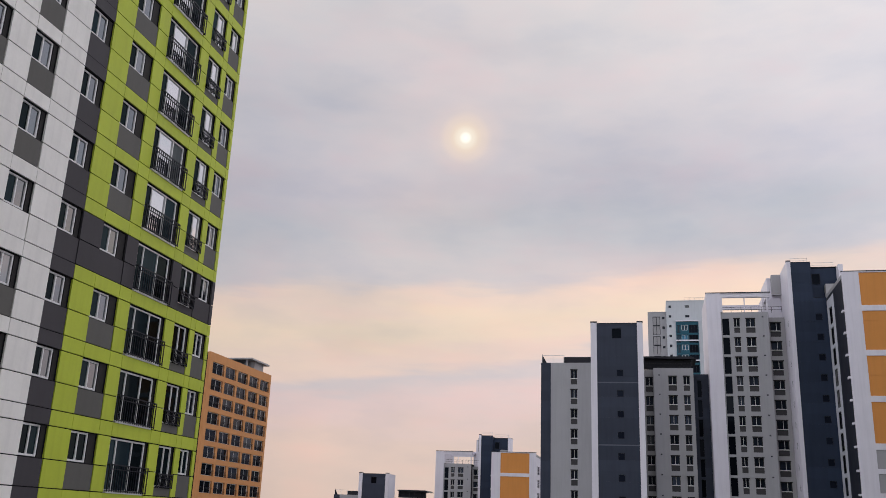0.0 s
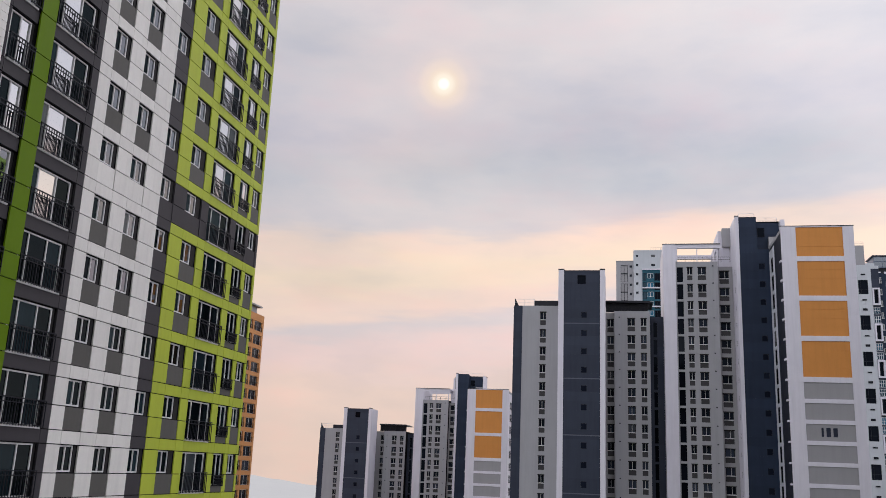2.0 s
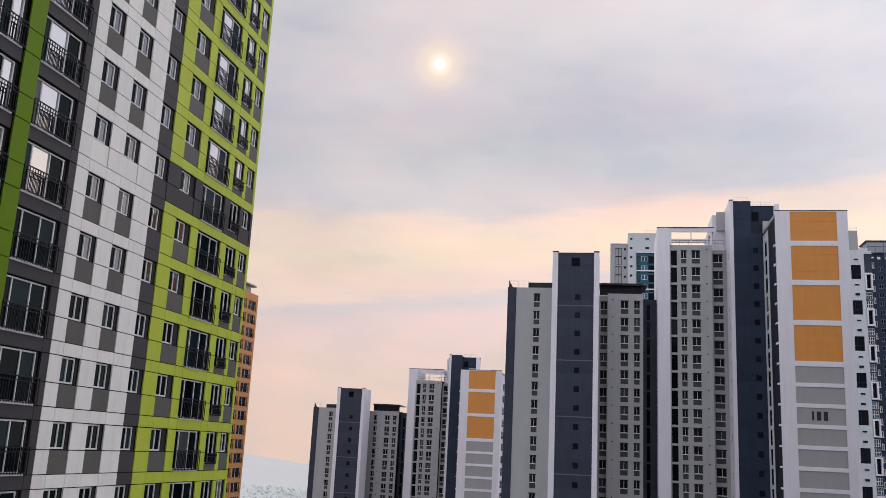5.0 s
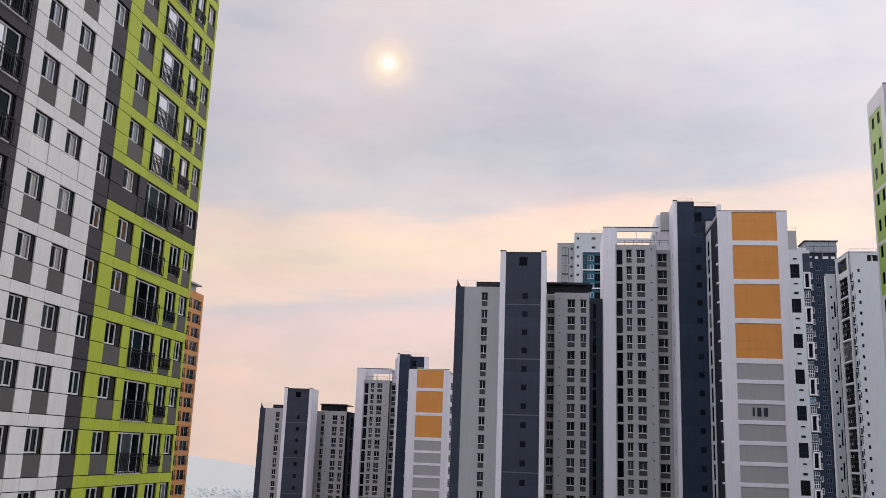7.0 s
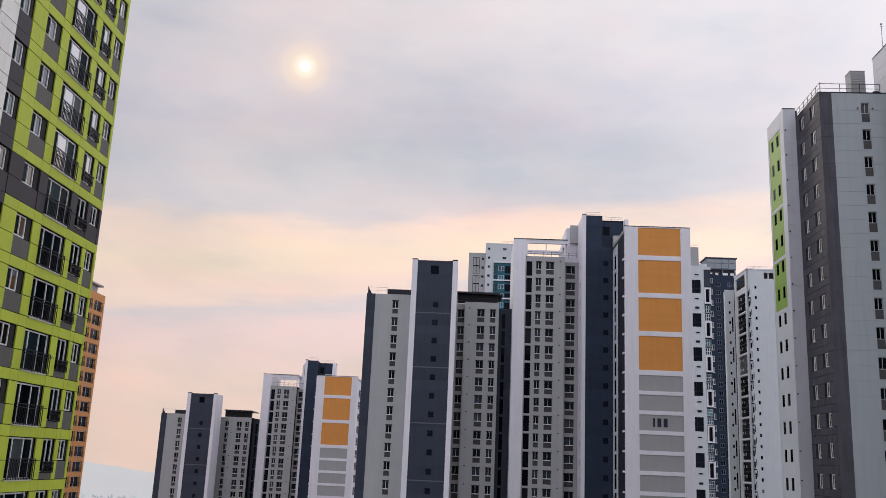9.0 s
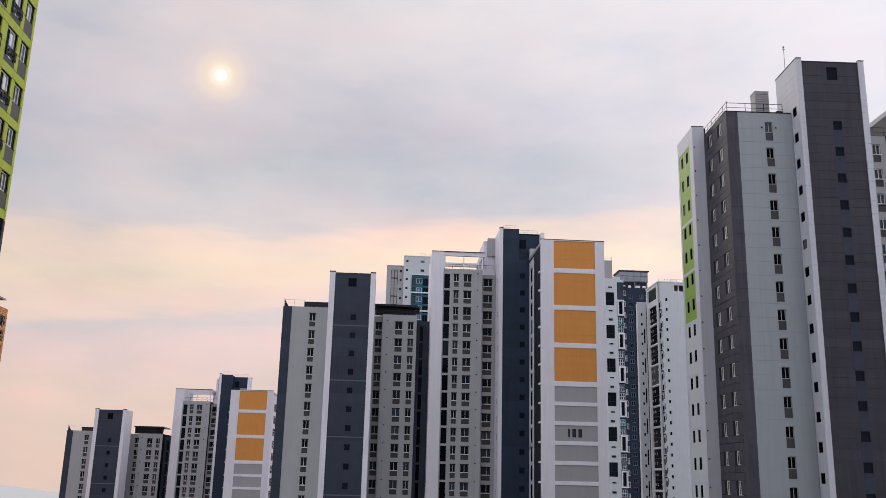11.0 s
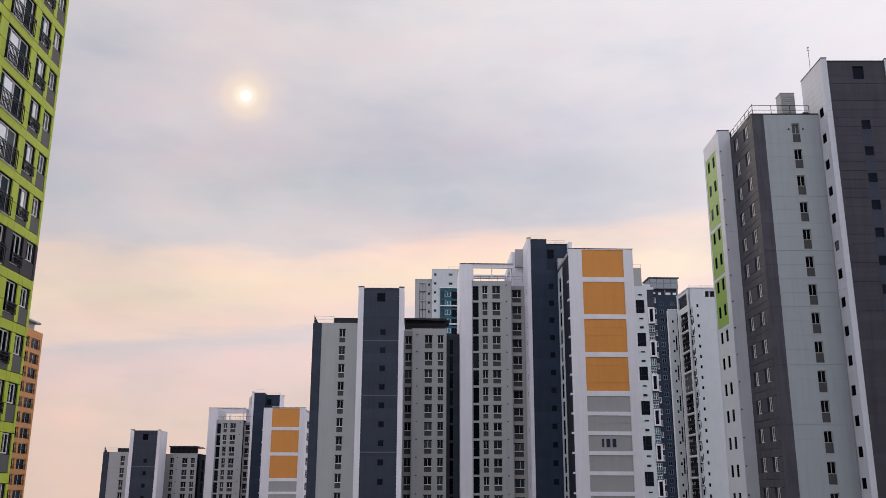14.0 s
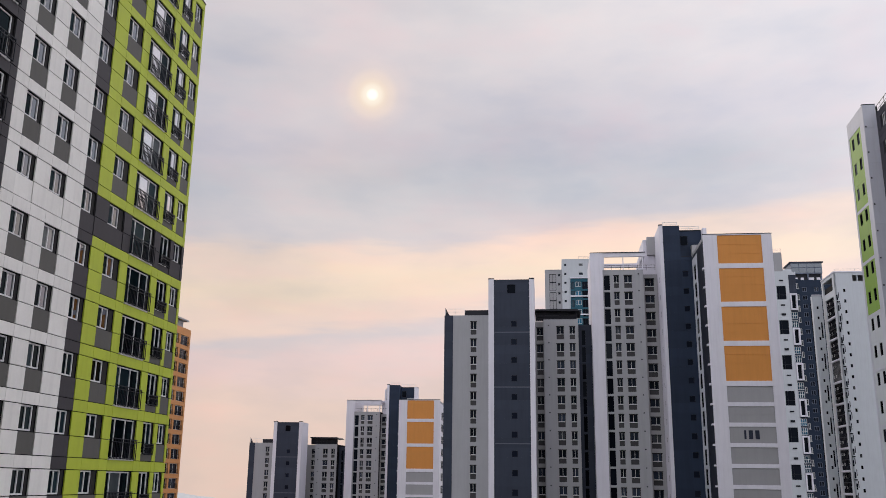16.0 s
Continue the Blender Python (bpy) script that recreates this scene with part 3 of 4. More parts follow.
        b.place("stair_front", wall_shape(f1 - f0, top - bottom, holes, 0.25, joints, 0.02, 0.02).mesh("stair_front", front_mat), U(f0), V(v), foot)
        z = first_band or bottom
        while z > bottom + 1:
            b.place("band", shared(("band", round(f1 - f0, 2)), lambda: Shape().box(0.02, f1 - f0 - 0.02, -0.02, 0, 0, 0.16), STRIPE), U(f0), V(v), Z(z))
            z -= 3 * H
        b.block("inner_wall", front_mat, U(f0) + 0.01, U(f1) - 0.01, V(v) + 0.25, V(back), foot, Z(top) - 0.05)
        b.block("coping", ROOF, U(f0), U(f1), V(v) - 0.03, V(v) + 0.4, Z(top) + 0.002, Z(top) + 0.08)
        for e0, e1 in ((u0, f0), (f1, u1)):
            if e1 - e0 > 0.3:
                b.block("coping", ROOF, U(e0) - 0.04, U(e1) + 0.04, V(v) - 0.14, V(v) + 0.5, Z(top) + 0.16, Z(top) + 0.3)
        if f0 - u0 > 0.3:
            b.place("white_edge", wall_shape(f0 - u0, top + 0.15 - bottom, [], back - v + 0.1, [z / 2 for z in range(1, int(2 * (top - bottom)))], 0.015, 0.012).mesh("white_edge", CHALK), U(u0), V(v) - 0.1, foot)
        if u1 - f1 > 0.3:
            b.place("white_edge", wall_shape(u1 - f1, top + 0.1 - bottom, [], back - v + 0.1, [z / 2 for z in range(1, int(2 * (top - bottom)))], 0.015, 0.012).mesh("white_edge", CHALK), U(f1), V(v) - 0.1, foot)

    stair_tower(-9.6, -2.5, -8.75, -3.25, 137.5, 143.2, 30.8, 24.35, -6.1, SLATE, (-6.7, -5.4, 28.7, 30.1), 22.5)
    # window recess beside the stair tower, then the two-column wing
    wing("recess_wall", MID, -4.0, -1.2, 147.0, 25.9, [(-2.3, -1.3, (0.5,), "panel")], 24.85, 157.0)
    wing("wing_wall", PALE, -1.2, 4.4, 145.8, 26.0, [(0.9, 2.05, (0.5,), "panel"), (3.0, 3.85, (0.5,), "panel")], 24.85, 157.0)
    wing("recess_wall", SLATE, 4.4, 6.6, 148.2, 25.5, [(5.0, 5.6, (), "strip")], 24.6, 157.0)
    # dark roof canopy over the wing
    s = Shape().prism([(-0.2, 1.5), (7.3, 1.35), (6.7, 1.75), (-0.2, 1.75)], -0.2, 6).box(-0.1, 6.6, 0.9, 1.0, 0.0, 1.5).box(0, 6.5, 0.3, 0.36, 0.3, 0.36)
    for i in range(6):
        s.box(i * 1.3, i * 1.3 + 0.1, 0.1, 0.25, 0, 1.5)
    s.box(0, 6.6, 0.15, 0.22, 0.75, 0.82)
    b.place("roof_canopy", s.mesh("roof_canopy", ROOF), U(-2.4), V(146.2), Z(26.0))
    # tall white fin, four-column wing and its roof frame
    b.place("white_fin", wall_shape(1.95, 36.9 - bottom, [], 11.5, [z * 0.7 for z in range(1, int((36 - bottom) / 0.7))], 0.015, 0.012).mesh("white_fin", CHALK), U(6.6), V(145.3), foot)
    wing("wing_wall", PALE, 8.55, 15.1, 145.7, 34.1, [(8.75, 9.7, (), "strip"), (10.35, 11.15, (0.5,), "panel"), (12.0, 13.25, (0.5,), "panel")], 33.2, 157.0)
    wing("recess_wall", MID, 15.1, 17.5, 147.2, 33.6, [(15.45, 16.9, (0.6,), "panel")], 32.9, 157.0)
    s = Shape().box(0, 6.9, 0, 0.45, 2.15, 2.8).box(0, 0.3, 0, 0.4, 0, 2.15).box(3.3, 3.45, 0.1, 0.3, 0, 2.15).box(6.4, 6.6, 0.1, 0.4, 0, 2.15)
    s.box(0, 6.9, 7.5, 7.9, 2.15, 2.8).box(6.5, 6.9, 0.45, 7.5, 2.2, 2.75)
    b.block("coping", ROOF, U(6.55), U(15.5), V(145.25), V(145.9), Z(36.91), Z(37.0))
    b.block("coping", ROOF, U(22.35), U(32.2), V(130.95), V(131.4), Z(35.81), Z(35.89))
    b.place("roof_frame", s.mesh("roof_frame", CHALK), U(8.55), V(145.4), Z(34.1))
    b.place("roof_rail", roof_rail_shape(8.4, 0.9, 1.4).mesh("roof_rail", STEEL), U(8.7), V(146.2), Z(34.1))
    # second stair tower and the stepped roof rooms behind it
    stair_tower(17.5, 20.7, 18.05, 20.7, 142.0, 156.0, 40.3, None, 0, MARINE)
    stair_tower(20.7, 24.9, 20.7, 24.3, 142.0, 143.5, 35.2, 32.9, 20.85, MARINE)
    b.block("set_back_wall", MARINE, U(20.7), U(24.3), V(143.5), V(146.0), Z(35.2), Z(39.8))
    add_window(b, U(21.0), V(143.47), Z(37.5), 1.1, 1.5, 0, -0.05, GLASS_STAIR, (), 0.06, STEEL)
    b.block("white_edge", CHALK, U(24.3), U(24.9), V(141.9), V(145.5), Z(35.3), Z(39.9))
    b.block("coping", ROOF, U(20.72), U(24.95), V(143.4), V(145.5), Z(39.9), Z(40.0))
    b.block("roof_box", MID, U(22.5), U(24.2), V(142.2), V(143.3), Z(35.4), Z(37.2))
    for z in levels(32.4):
        b.place("window", shared(("slit",), lambda: sash_frame(0.5, 0.8, 0.05, 0.06, ()), STEEL), U(17.49), V(144.3), Z(z - 0.9), -90)
    b.block("roof_room", CHALK, U(15.6), U(17.5), V(149), V(156), Z(33.6), Z(40.0))
    b.block("roof_room", MID, U(16.2), U(17.49), V(148.2), V(149), Z(37.2), Z(40.3))
    b.block("roof_step", CHALK, U(14.9), U(15.6), V(149.5), V(155), Z(33.6), Z(37.2))
    b.place("roof_rail", roof_rail_shape(2.3, 0.8).mesh("roof_rail", FRAME), U(18.2), V(143.0), Z(40.45))
    b.place("roof_rail", roof_rail_shape(3.2, 0.8).mesh("roof_rail", FRAME), U(20.9), V(144.0), Z(40.0))
    # dark flank with window strip and slab ends
    holes = [(1.5, 3.4, z - 2.45 - bottom, z - 0.15 - bottom) for z in levels(33.4)]
    b.place("flank_wall", wall_shape(5.0, 34.6 - bottom, holes, 0.3).mesh("flank_wall", LILAC), U(22.4), V(142.2), foot, -90, None, "pale flank wall with tall dark windows")
    b.place("flank_wall", wall_shape(6.0, 35.0 - bottom, [], 0.3).mesh("flank_wall", CHAR), U(22.4), V(137.2), foot, -90)
    b.block("flank_coping", CHAR, U(22.38), U(22.75), V(137.2), V(142.2), Z(34.6), Z(35.0))
    b.block("inner_wall", JOINT, U(22.71), U(32.0), V(131.3), V(157.0), foot, Z(35.0))
    for z in levels(33.4):
        add_window(b, U(22.4), V(140.7), Z(z - 2.45), 1.9, 2.3, -90, 0.06, GLASS_DARK, (0.5,), 0.06, STEEL)
        b.place("slab_end", shared(("slab_end",), lambda: Shape().box(0, 0.24, 0, 0.9, 0, 0.26), CHALK), U(22.19), V(131.3), Z(z - 2.75))
    # panelled white end: a frame wall with inset coloured panels
    rows, z = [], 35.65
    for i in range(oranges):
        h = 4.25 if i == 0 else 4.95
        rows.append((z - h, z, ORANGE))
        z -= h + 0.72
    z -= 0.02
    while z - 2.3 > bottom:
        rows.append((z - 2.24, z, MID))
        z -= H
    thin = [i * 0.35 for i in range(1, int((35.6 - bottom) / 0.35))]
    left = wall_shape(2.0, 35.8 - bottom, [], 0.35, thin, 0.014, 0.012)
    b.place("end_frame", left.mesh("end_frame", CHALK), U(22.4), V(131.0), foot)
    b.place("end_frame", wall_shape(1.45, 35.8 - bottom, [], 0.35, thin, 0.014, 0.012).mesh("end_frame", CHALK), U(30.7), V(131.0), foot)
    edge = [35.8] + [q for z0, z1, _ in rows for q in (z1, z0)] + [bottom]
    for hi_z, lo_z in zip(edge[::2], edge[1::2]):
        h = round(hi_z - lo_z, 3)
        if h > 0.05:
            b.place("end_band", shared(("end_band", h), lambda: Shape().box(0, 6.3, 0, 0.35, 0, h), CHALK), U(24.4), V(131.004), Z(lo_z))
    for z0, z1, mat in rows:
        h = round(z1 - z0, 3)
        k = max(1, round(h / 1.25))
        slot = h / k
        s = Shape()
        for i in range(k):
            s.box(0.03, 6.27, 0.0, 0.2, i * slot + 0.012, (i + 1) * slot - 0.012)
        s.box(0, 6.3, 0.03, 0.2, 0, h)
        b.place("end_panel", s.mesh("end_panel", mat), U(24.4), V(131.1), Z(z0), 0, None, "orange cladding panel" if mat is ORANGE else "grey cladding panel")
    b.block("end_roof", MID, U(22.4), U(32.15), V(131.4), V(157), Z(35.0), Z(35.5))
    # right flank
    b.block("right_wall", CHALK, U(32.0), U(32.14), V(131.36), V(157.0), foot, Z(35.4))
    for z in levels(33.4):
        add_window(b, U(32.14), V(134.0), Z(z - 2.0), 3.0, 1.7, 90, -0.05, GLASS_FAR, (0.5,), 0.08, BROWN)
    b.block("roof_vent", MID, U(32.4), U(34.0), V(140), V(142), Z(34.0), Z(37.0))
    for z in levels(33.4):
        b.place("vent_cap", shared(("wall_vent",), lambda: Shape().box(0, 0.22, -0.1, 0, 0, 0.16), STEEL), U(14.2), V(145.7), Z(z - 0.1))
        if z < 25.5:
            b.place("vent_cap", shared(("wall_vent",), lambda: Shape().box(0, 0.22, -0.1, 0, 0, 0.16), STEEL), U(-0.5), V(145.8), Z(z - 0.1))
    # block number on the third grey panel, as plain bars
    zc = rows[oranges + 2][0] + 0.55
    for i, w in enumerate((0.28, 0.55, 0.55) if dz == 0 else ()):
        b.place("sign_bar", Shape().box(0, w, 0, 0.03, 0, 1.2).mesh("sign_bar", MARK), U(26.35 + (0, 0.62, 1.5)[i]), V(131.06), Z(zc))
    tagged(b.root, group="slab blocks with orange ends")
    return b


make_slab_block("apartment_block", 0.0, 0.0, 0.0, -41.0, 4, "grey and charcoal apartment block with an orange panelled end")
make_slab_block("apartment_block", -58.2, 80.0, -17.0, -58.5, 3, "farther grey apartment block with orange panels on its end")


# ---- the grey tower with green flank ----
def make_grey_tower():
    b = Building("apartment_tower", 13.0, 40.0, 95.0, -43.6, "grey and white apartment tower with light green flank panels")
    foot = -43.6
    P = 3.015  # storey height before the final scale

    def levels(head, low=foot, pitch=P):
        out, z = [], head
        while z - 2.4 > low:
            out.append(z)
            z -= pitch
        return out

    def joints(top, step, off=0.0):
        return [off + i * step for i in range(1, int((top - foot - off) / step))]

    # front wing with one window column
    heads = levels(39.3)
    holes = [(37.4 - 34.4, 38.25 - 34.4, z - 2.2 - foot, z - foot) for z in heads]
    b.place("front_wall", wall_shape(6.05, 40.35 - foot, holes, 0.3, joints(40.3, P / 2, 0.6), 0.025).mesh("front_wall", COOL), 34.4, 92.0, foot)
    b.block("inner_wall", JOINT, 33.45, 40.4, 92.3, 108.0, foot, 40.2)
    for z in heads:
        add_window(b, 37.4, 92.0, z - 1.2, 0.85, 1.2, 0, 0.14, GLASS_DARK, (0.5,), 0.055, PALE)
        b.place("spandrel", shared(("spandrel", 0.85, 1), lambda: Shape().box(0, 0.85, 0, 0.1, 0, 0.98).box(0.02, 0.83, -0.02, 0, 0.45, 0.48), DARK), 37.4, 92.1, z - 2.2)
    for du in (-0.45, 1.1):
        b.place("vent_cap", shared(("vent_cap",), lambda: Shape().box(0, 0.14, -0.1, 0, 0, 0.14), STEEL), 37.4 + du, 92.0, heads[0] - 0.75)
    b.place("corner_wall", wall_shape(1.3, 40.4 - foot, [], 0.28, joints(40.3, P / 2, 0.6), 0.025).mesh("corner_wall", BROWN), 33.1, 92.0, foot)
    # dark flank with pairs of windows, clad in single panels
    flank = [(0, 1.2, None), (1.2, 2.7, 1), (2.7, 4.7, None), (4.7, 6.2, 1), (6.2, 7.5, None)]
    for z in levels(39.82):
        base = z - 2.2
        for a0, a1, hole in flank:
            w = round(a1 - a0 - 0.05, 3)
            v = 99.8 - a0 - 0.025
            pieces = [(0.0, 0.75), (0.75, 2.2), (2.2, P)] if hole is None else [(0.0, 0.75), (2.2, P)]
            for z0, z1 in pieces:
                h = round(z1 - z0 - 0.045, 3)
                b.place("panel", shared(("panel", w, h), lambda: Shape().box(0, w, 0, 0.3, 0, h), BROWN), 33.1, v, base + z0 + 0.022, -90)
            if hole:
                # dark strip in place of the shade in a deep reveal
                b.place("jamb", shared(("jamb",), lambda: Shape().box(0, 0.45, 0, 0.16, 0, 1.45), JAMB), 33.22, v, base + 0.75, -90)
                add_window(b, 33.1, v - 0.45, base + 0.75, w - 0.45, 1.45, -90, 0.09, GLASS_DARK, (0.5,), 0.1)
    b.block("roof_edge", BROWN, 33.1, 33.5, 92.28, 99.8, 40.15, 40.45)
    b.place("roof_rail", roof_rail_shape(8.0, 1.15, 1.3).mesh("roof_rail", STEEL), 33.2, 99.9, 40.4, -90)
    b.place("roof_rail", roof_rail_shape(6.3, 1.15, 1.6).mesh("roof_rail", STEEL), 33.25, 92.1, 40.35)
    # louvred vent housing on the roof
    s = Shape().box(0, 1.55, 0, 1.4, 0, 2.75)
    for i in range(11):
        s.box(0.08, 1.47, -0.06, 0.0, 0.25 + i * 0.22, 0.37 + i * 0.22)
    s.box(-0.04, 1.59, -0.04, 1.44, 2.75, 2.83)
    b.place("vent_housing", s.mesh("vent_housing", MID), 36.9, 93.0, 40.6)
    b.place("vent_curb", Shape().box(0.1, 1.45, 0.1, 1.3, 0, 0.3).mesh("vent_curb", DARK), 36.9, 93.0, 40.3)
    b.place("fan_box", Shape().box(0, 0.8, 0, 0.7, 0, 0.5).box(0.1, 0.7, 0.1, 0.6, 0.5, 0.65).mesh("fan_box", STEEL), 39.0, 92.6, 40.3)
    # rear step with white front and green and white flank
    b.place("step_front", wall_shape(1.4, 41.7 - foot, [], 0.3, [i * 1.4 for i in range(1, 60)], 0.015).mesh("step_front", SILVER), 31.7, 99.8, foot)
    b.block("inner_wall", JOINT, 32.0, 33.4, 100.1, 105.9, foot, 41.6)
    bay0, bay1 = 1.4, 5.7
    flank_holes, z, drop, lead = [], 39.75, 9.0, 0.45
    while z - drop > foot:
        mat = LEAF if z > 20 else COOL_WHITE
        flank_holes.append((bay0, bay1, z - drop - foot, z - foot))
        wins = []
        for row in range(round(drop / P)):
            zz = z - lead - row * P
            for a0 in (0.75, 2.75):
                wins.append((a0, a0 + 0.85, zz - 1.35 - (z - drop), zz - (z - drop)))
                add_window(b, 31.73, 105.5 - a0, zz - 1.35, 0.85, 1.35, -90, 0.02, GLASS_DARK, (), 0.05, JAMB)
        b.place("flank_panel", wall_shape(4.3, drop, wins, 0.2, [P - 0.2], 0.02).mesh("flank_panel", mat), 31.73, 99.8 + 5.7, z - drop, -90)
        z, drop, lead = z - drop - 0.35, 2 * P - 0.35, 0.15
    holes = [(0.5, 0.5 + 4.3, h[2], h[3]) for h in flank_holes]
    b.place("flank_wall", wall_shape(5.89, 41.7 - foot, holes, 0.28, [i * 0.35 for i in range(1, 240)], 0.012).mesh("flank_wall", SILVER), 31.7, 99.8 + 6.2, foot, -90)
    for z in levels(39.0):
        b.place("vent_cap", shared(("vent_cap",), lambda: Shape().box(0, 0.14, -0.1, 0, 0, 0.14), STEEL), 31.8, 99.8, z)
    # stair tower
    heads = levels(38.85)
    left, right, front = 41.1, 47.4, 90.0
    hs = [(3.0, 3.95, z - 1.05 - foot, z - foot) for z in heads] + [(2.75, 3.95, 43.65 - foot, 45.2 - foot)]
    b.place("stair_front", wall_shape(right - left, 45.78 - foot, hs, 0.25, joints(45.7, P / 3, 0.3), 0.028).mesh("stair_front", STONE), left, front, foot)
    for z in heads:
        add_window(b, left + 3.0, front, z - 1.05, 0.95, 1.05, 0, 0.08, GLASS_DIM, (), 0.06, STEEL)
        b.place("spandrel", shared(("dark_spandrel",), lambda: Shape().box(0, 1.05, -0.012, 0.0, 0, 1.9), SLATE), left + 2.95, front, z - 2.98)
    add_window(b, left + 2.75, front, 43.65, 1.2, 1.55, 0, 0.1, GLASS_DIM, (), 0.06, STEEL)
    b.block("inner_wall", SLATE, 40.85, right + 0.3, front + 0.26, 95.65, foot, 45.6)
    thin = [i * 0.72 for i in range(1, 123)]
    b.place("white_edge", wall_shape(left - 40.5, 46.1 - foot, [], 0.3, thin, 0.02).mesh("white_edge", SILVER), 40.5, front - 0.1, foot)
    b.place("white_edge", wall_shape(0.65, 46.0 - foot, [], 12.0, thin, 0.02).mesh("white_edge", SILVER), right, front - 0.1, foot)
    side_heads = levels(40.75)
    hs = [(4.0, 5.0, z - 1.05 - foot, z - foot) for z in side_heads]
    b.place("side_wall", wall_shape(5.5, 46.1 - foot, hs, 0.3, thin, 0.02).mesh("side_wall", SILVER), 40.5, 95.7, foot, -90)
    for z in side_heads:
        add_window(b, 40.5, 91.7, z - 1.05, 1.0, 1.05, -90, 0.04, GLASS_DARK, (), 0.05, STEEL)
    b.block("coping", ROOF, left, right, front - 0.05, front + 0.3, 45.782, 45.86)
    b.block("coping", ROOF, 40.46, left, front - 0.15, front + 0.3, 46.11, 46.19)
    b.block("coping", ROOF, right, right + 0.69, front - 0.15, front + 0.3, 46.01, 46.09)
    b.block("coping", ROOF, 40.46, 40.85, front + 0.3, 95.75, 46.11, 46.19)
    b.block("coping", ROOF, 33.05, 40.45, 91.95, 92.3, 40.41, 40.47)
    b.block("coping", ROOF, 31.66, 33.1, 99.75, 100.1, 41.71, 41.78)
    b.place("aerial", Shape().box(0, 0.05, 0, 0.05, 0, 3.6).box(-0.12, 0.17, 0.0, 0.05, 3.2, 3.26).box(-0.06, 0.11, -0.06, 0.11, 3.5, 3.62).mesh("aerial", MID), 40.9, 93.8, 45.9)
    # further wing and second stair tower
    heads = levels(38.3, foot, 2.95)
    hs = [(a - 47.3, c - 47.3, z - lo - foot, z - foot) for z in heads for a, c, lo in ((50.85, 51.75, 2.15),)]
    b.place("wing_wall", wall_shape(5.15, 39.3 - foot, hs, 0.3).mesh("wing_wall", MID), 47.3, 95.0, foot)
    hs = [(0.27, 1.07, z - 1.15 - foot, z - foot) for z in heads]
    b.place("wing_wall", wall_shape(1.64, 39.4 - foot, hs, 0.3, joints(39.3, P, 0.5), 0.02).mesh("wing_wall", CHAR), 52.45, 94.95, foot)
    b.block("inner_wall", JOINT, 47.8, 54.05, 95.3, 108.0, foot, 39.2)
    for z in heads:
        add_window(b, 50.85, 95.0, z - 1.2, 0.9, 1.2, 0, 0.14, GLASS_FAR, (0.5,), 0.07, sill=True)
        b.place("spandrel", shared(("spandrel", 0.9, 1), lambda: Shape().box(0, 0.9, 0, 0.1, 0, 0.95), DARK), 50.85, 95.1, z - 2.15)
        add_window(b, 52.72, 94.95, z - 1.15, 0.8, 1.15, 0, 0.14, GLASS_FAR, (0.5,), 0.07, sill=True)
    b.place("roof_rail", roof_rail_shape(6.0, 1.15, 1.1).mesh("roof_rail", STEEL), 48.8, 95.2, 39.3)
    b.place("stair_front", wall_shape(7.0, 43.5 - foot, [], 0.3, thin, 0.02).mesh("stair_front", SILVER), 54.1, 93.5, foot)
    b.place("side_wall", wall_shape(9.0, 42.9 - foot, [], 0.3, joints(42, P, 0.5), 0.02).mesh("side_wall", SLATE), 54.11, 102.8, foot, -90)
    b.block("coping", SILVER, 54.1, 54.45, 93.8, 102.8, 42.9, 43.5)
    b.block("inner_wall", JOINT, 54.5, 61.0, 93.8, 108.0, foot, 43.3)
    # drawn at a storey of 3.0 m: bring it nearer so that its storeys are 2.8 m like the others
    k = 2.8 / P
    b.root.matrix_world = Matrix.Translation(EYE) @ Matrix.Scale(k, 4) @ Matrix.Translation(-Vector(EYE)) @ b.root.matrix_world


make_grey_tower()


# ---- towers in the distance ----
def make_tan_tower():
    b = Building("apartment_tower", 11.76, -76.0, 165.0, -46.0, "distant orange-tan apartment tower with dark window bays")
    foot, top = -46.0, 29.7
    heads, z = [], 28.2
    while z - 2.0 > foot:
        heads.append(z)
        z -= H
    cols = [(1.2, 5.4), (6.1, 10.1), (10.9, 14.9), (15.7, 19.6), (20.4, 24.3)]
    holes = [(a, c, z - 1.95 - foot, z - foot) for z in heads for a, c in cols]
    b.place("wall", wall_shape(25.0, top - foot, holes, 0.5).mesh("wall", TAN), -76.0, 150.0, foot, 90)
    b.block("inner_wall", JOINT, -90.0, -76.6, 150.1, 174.9, foot, top - 0.1)
    b.block("end_wall", TAN, -90.0, -76.1, 175.0, 175.3, foot, top)
    for z in heads:
        for a, c in cols:
            w = round(c - a, 3)
            add_window(b, -76.0, 150.0 + a, z - 1.95, w, 1.95, 90, 0.3, GLASS_FAR, (0.5,), 0.09)
            b.place("balcony_rail", shared(("far_rail", w), lambda: railing_shape(w, 0.95, 0.4, 0.05), STEEL), -76.0, 150.0 + a, z - 1.95, 90)
    s = Shape().box(0, 6, 0, 8, 1.6, 1.9).box(1, 1.3, 0.5, 0.8, 0, 1.6).box(4.6, 4.9, 0.5, 0.8, 0, 1.6).box(0.8, 5.2, 3, 7, 0, 1.6)
    b.place("roof_canopy", s.mesh("roof_canopy", MID), -82.2, 166.2, top)


make_tan_tower()


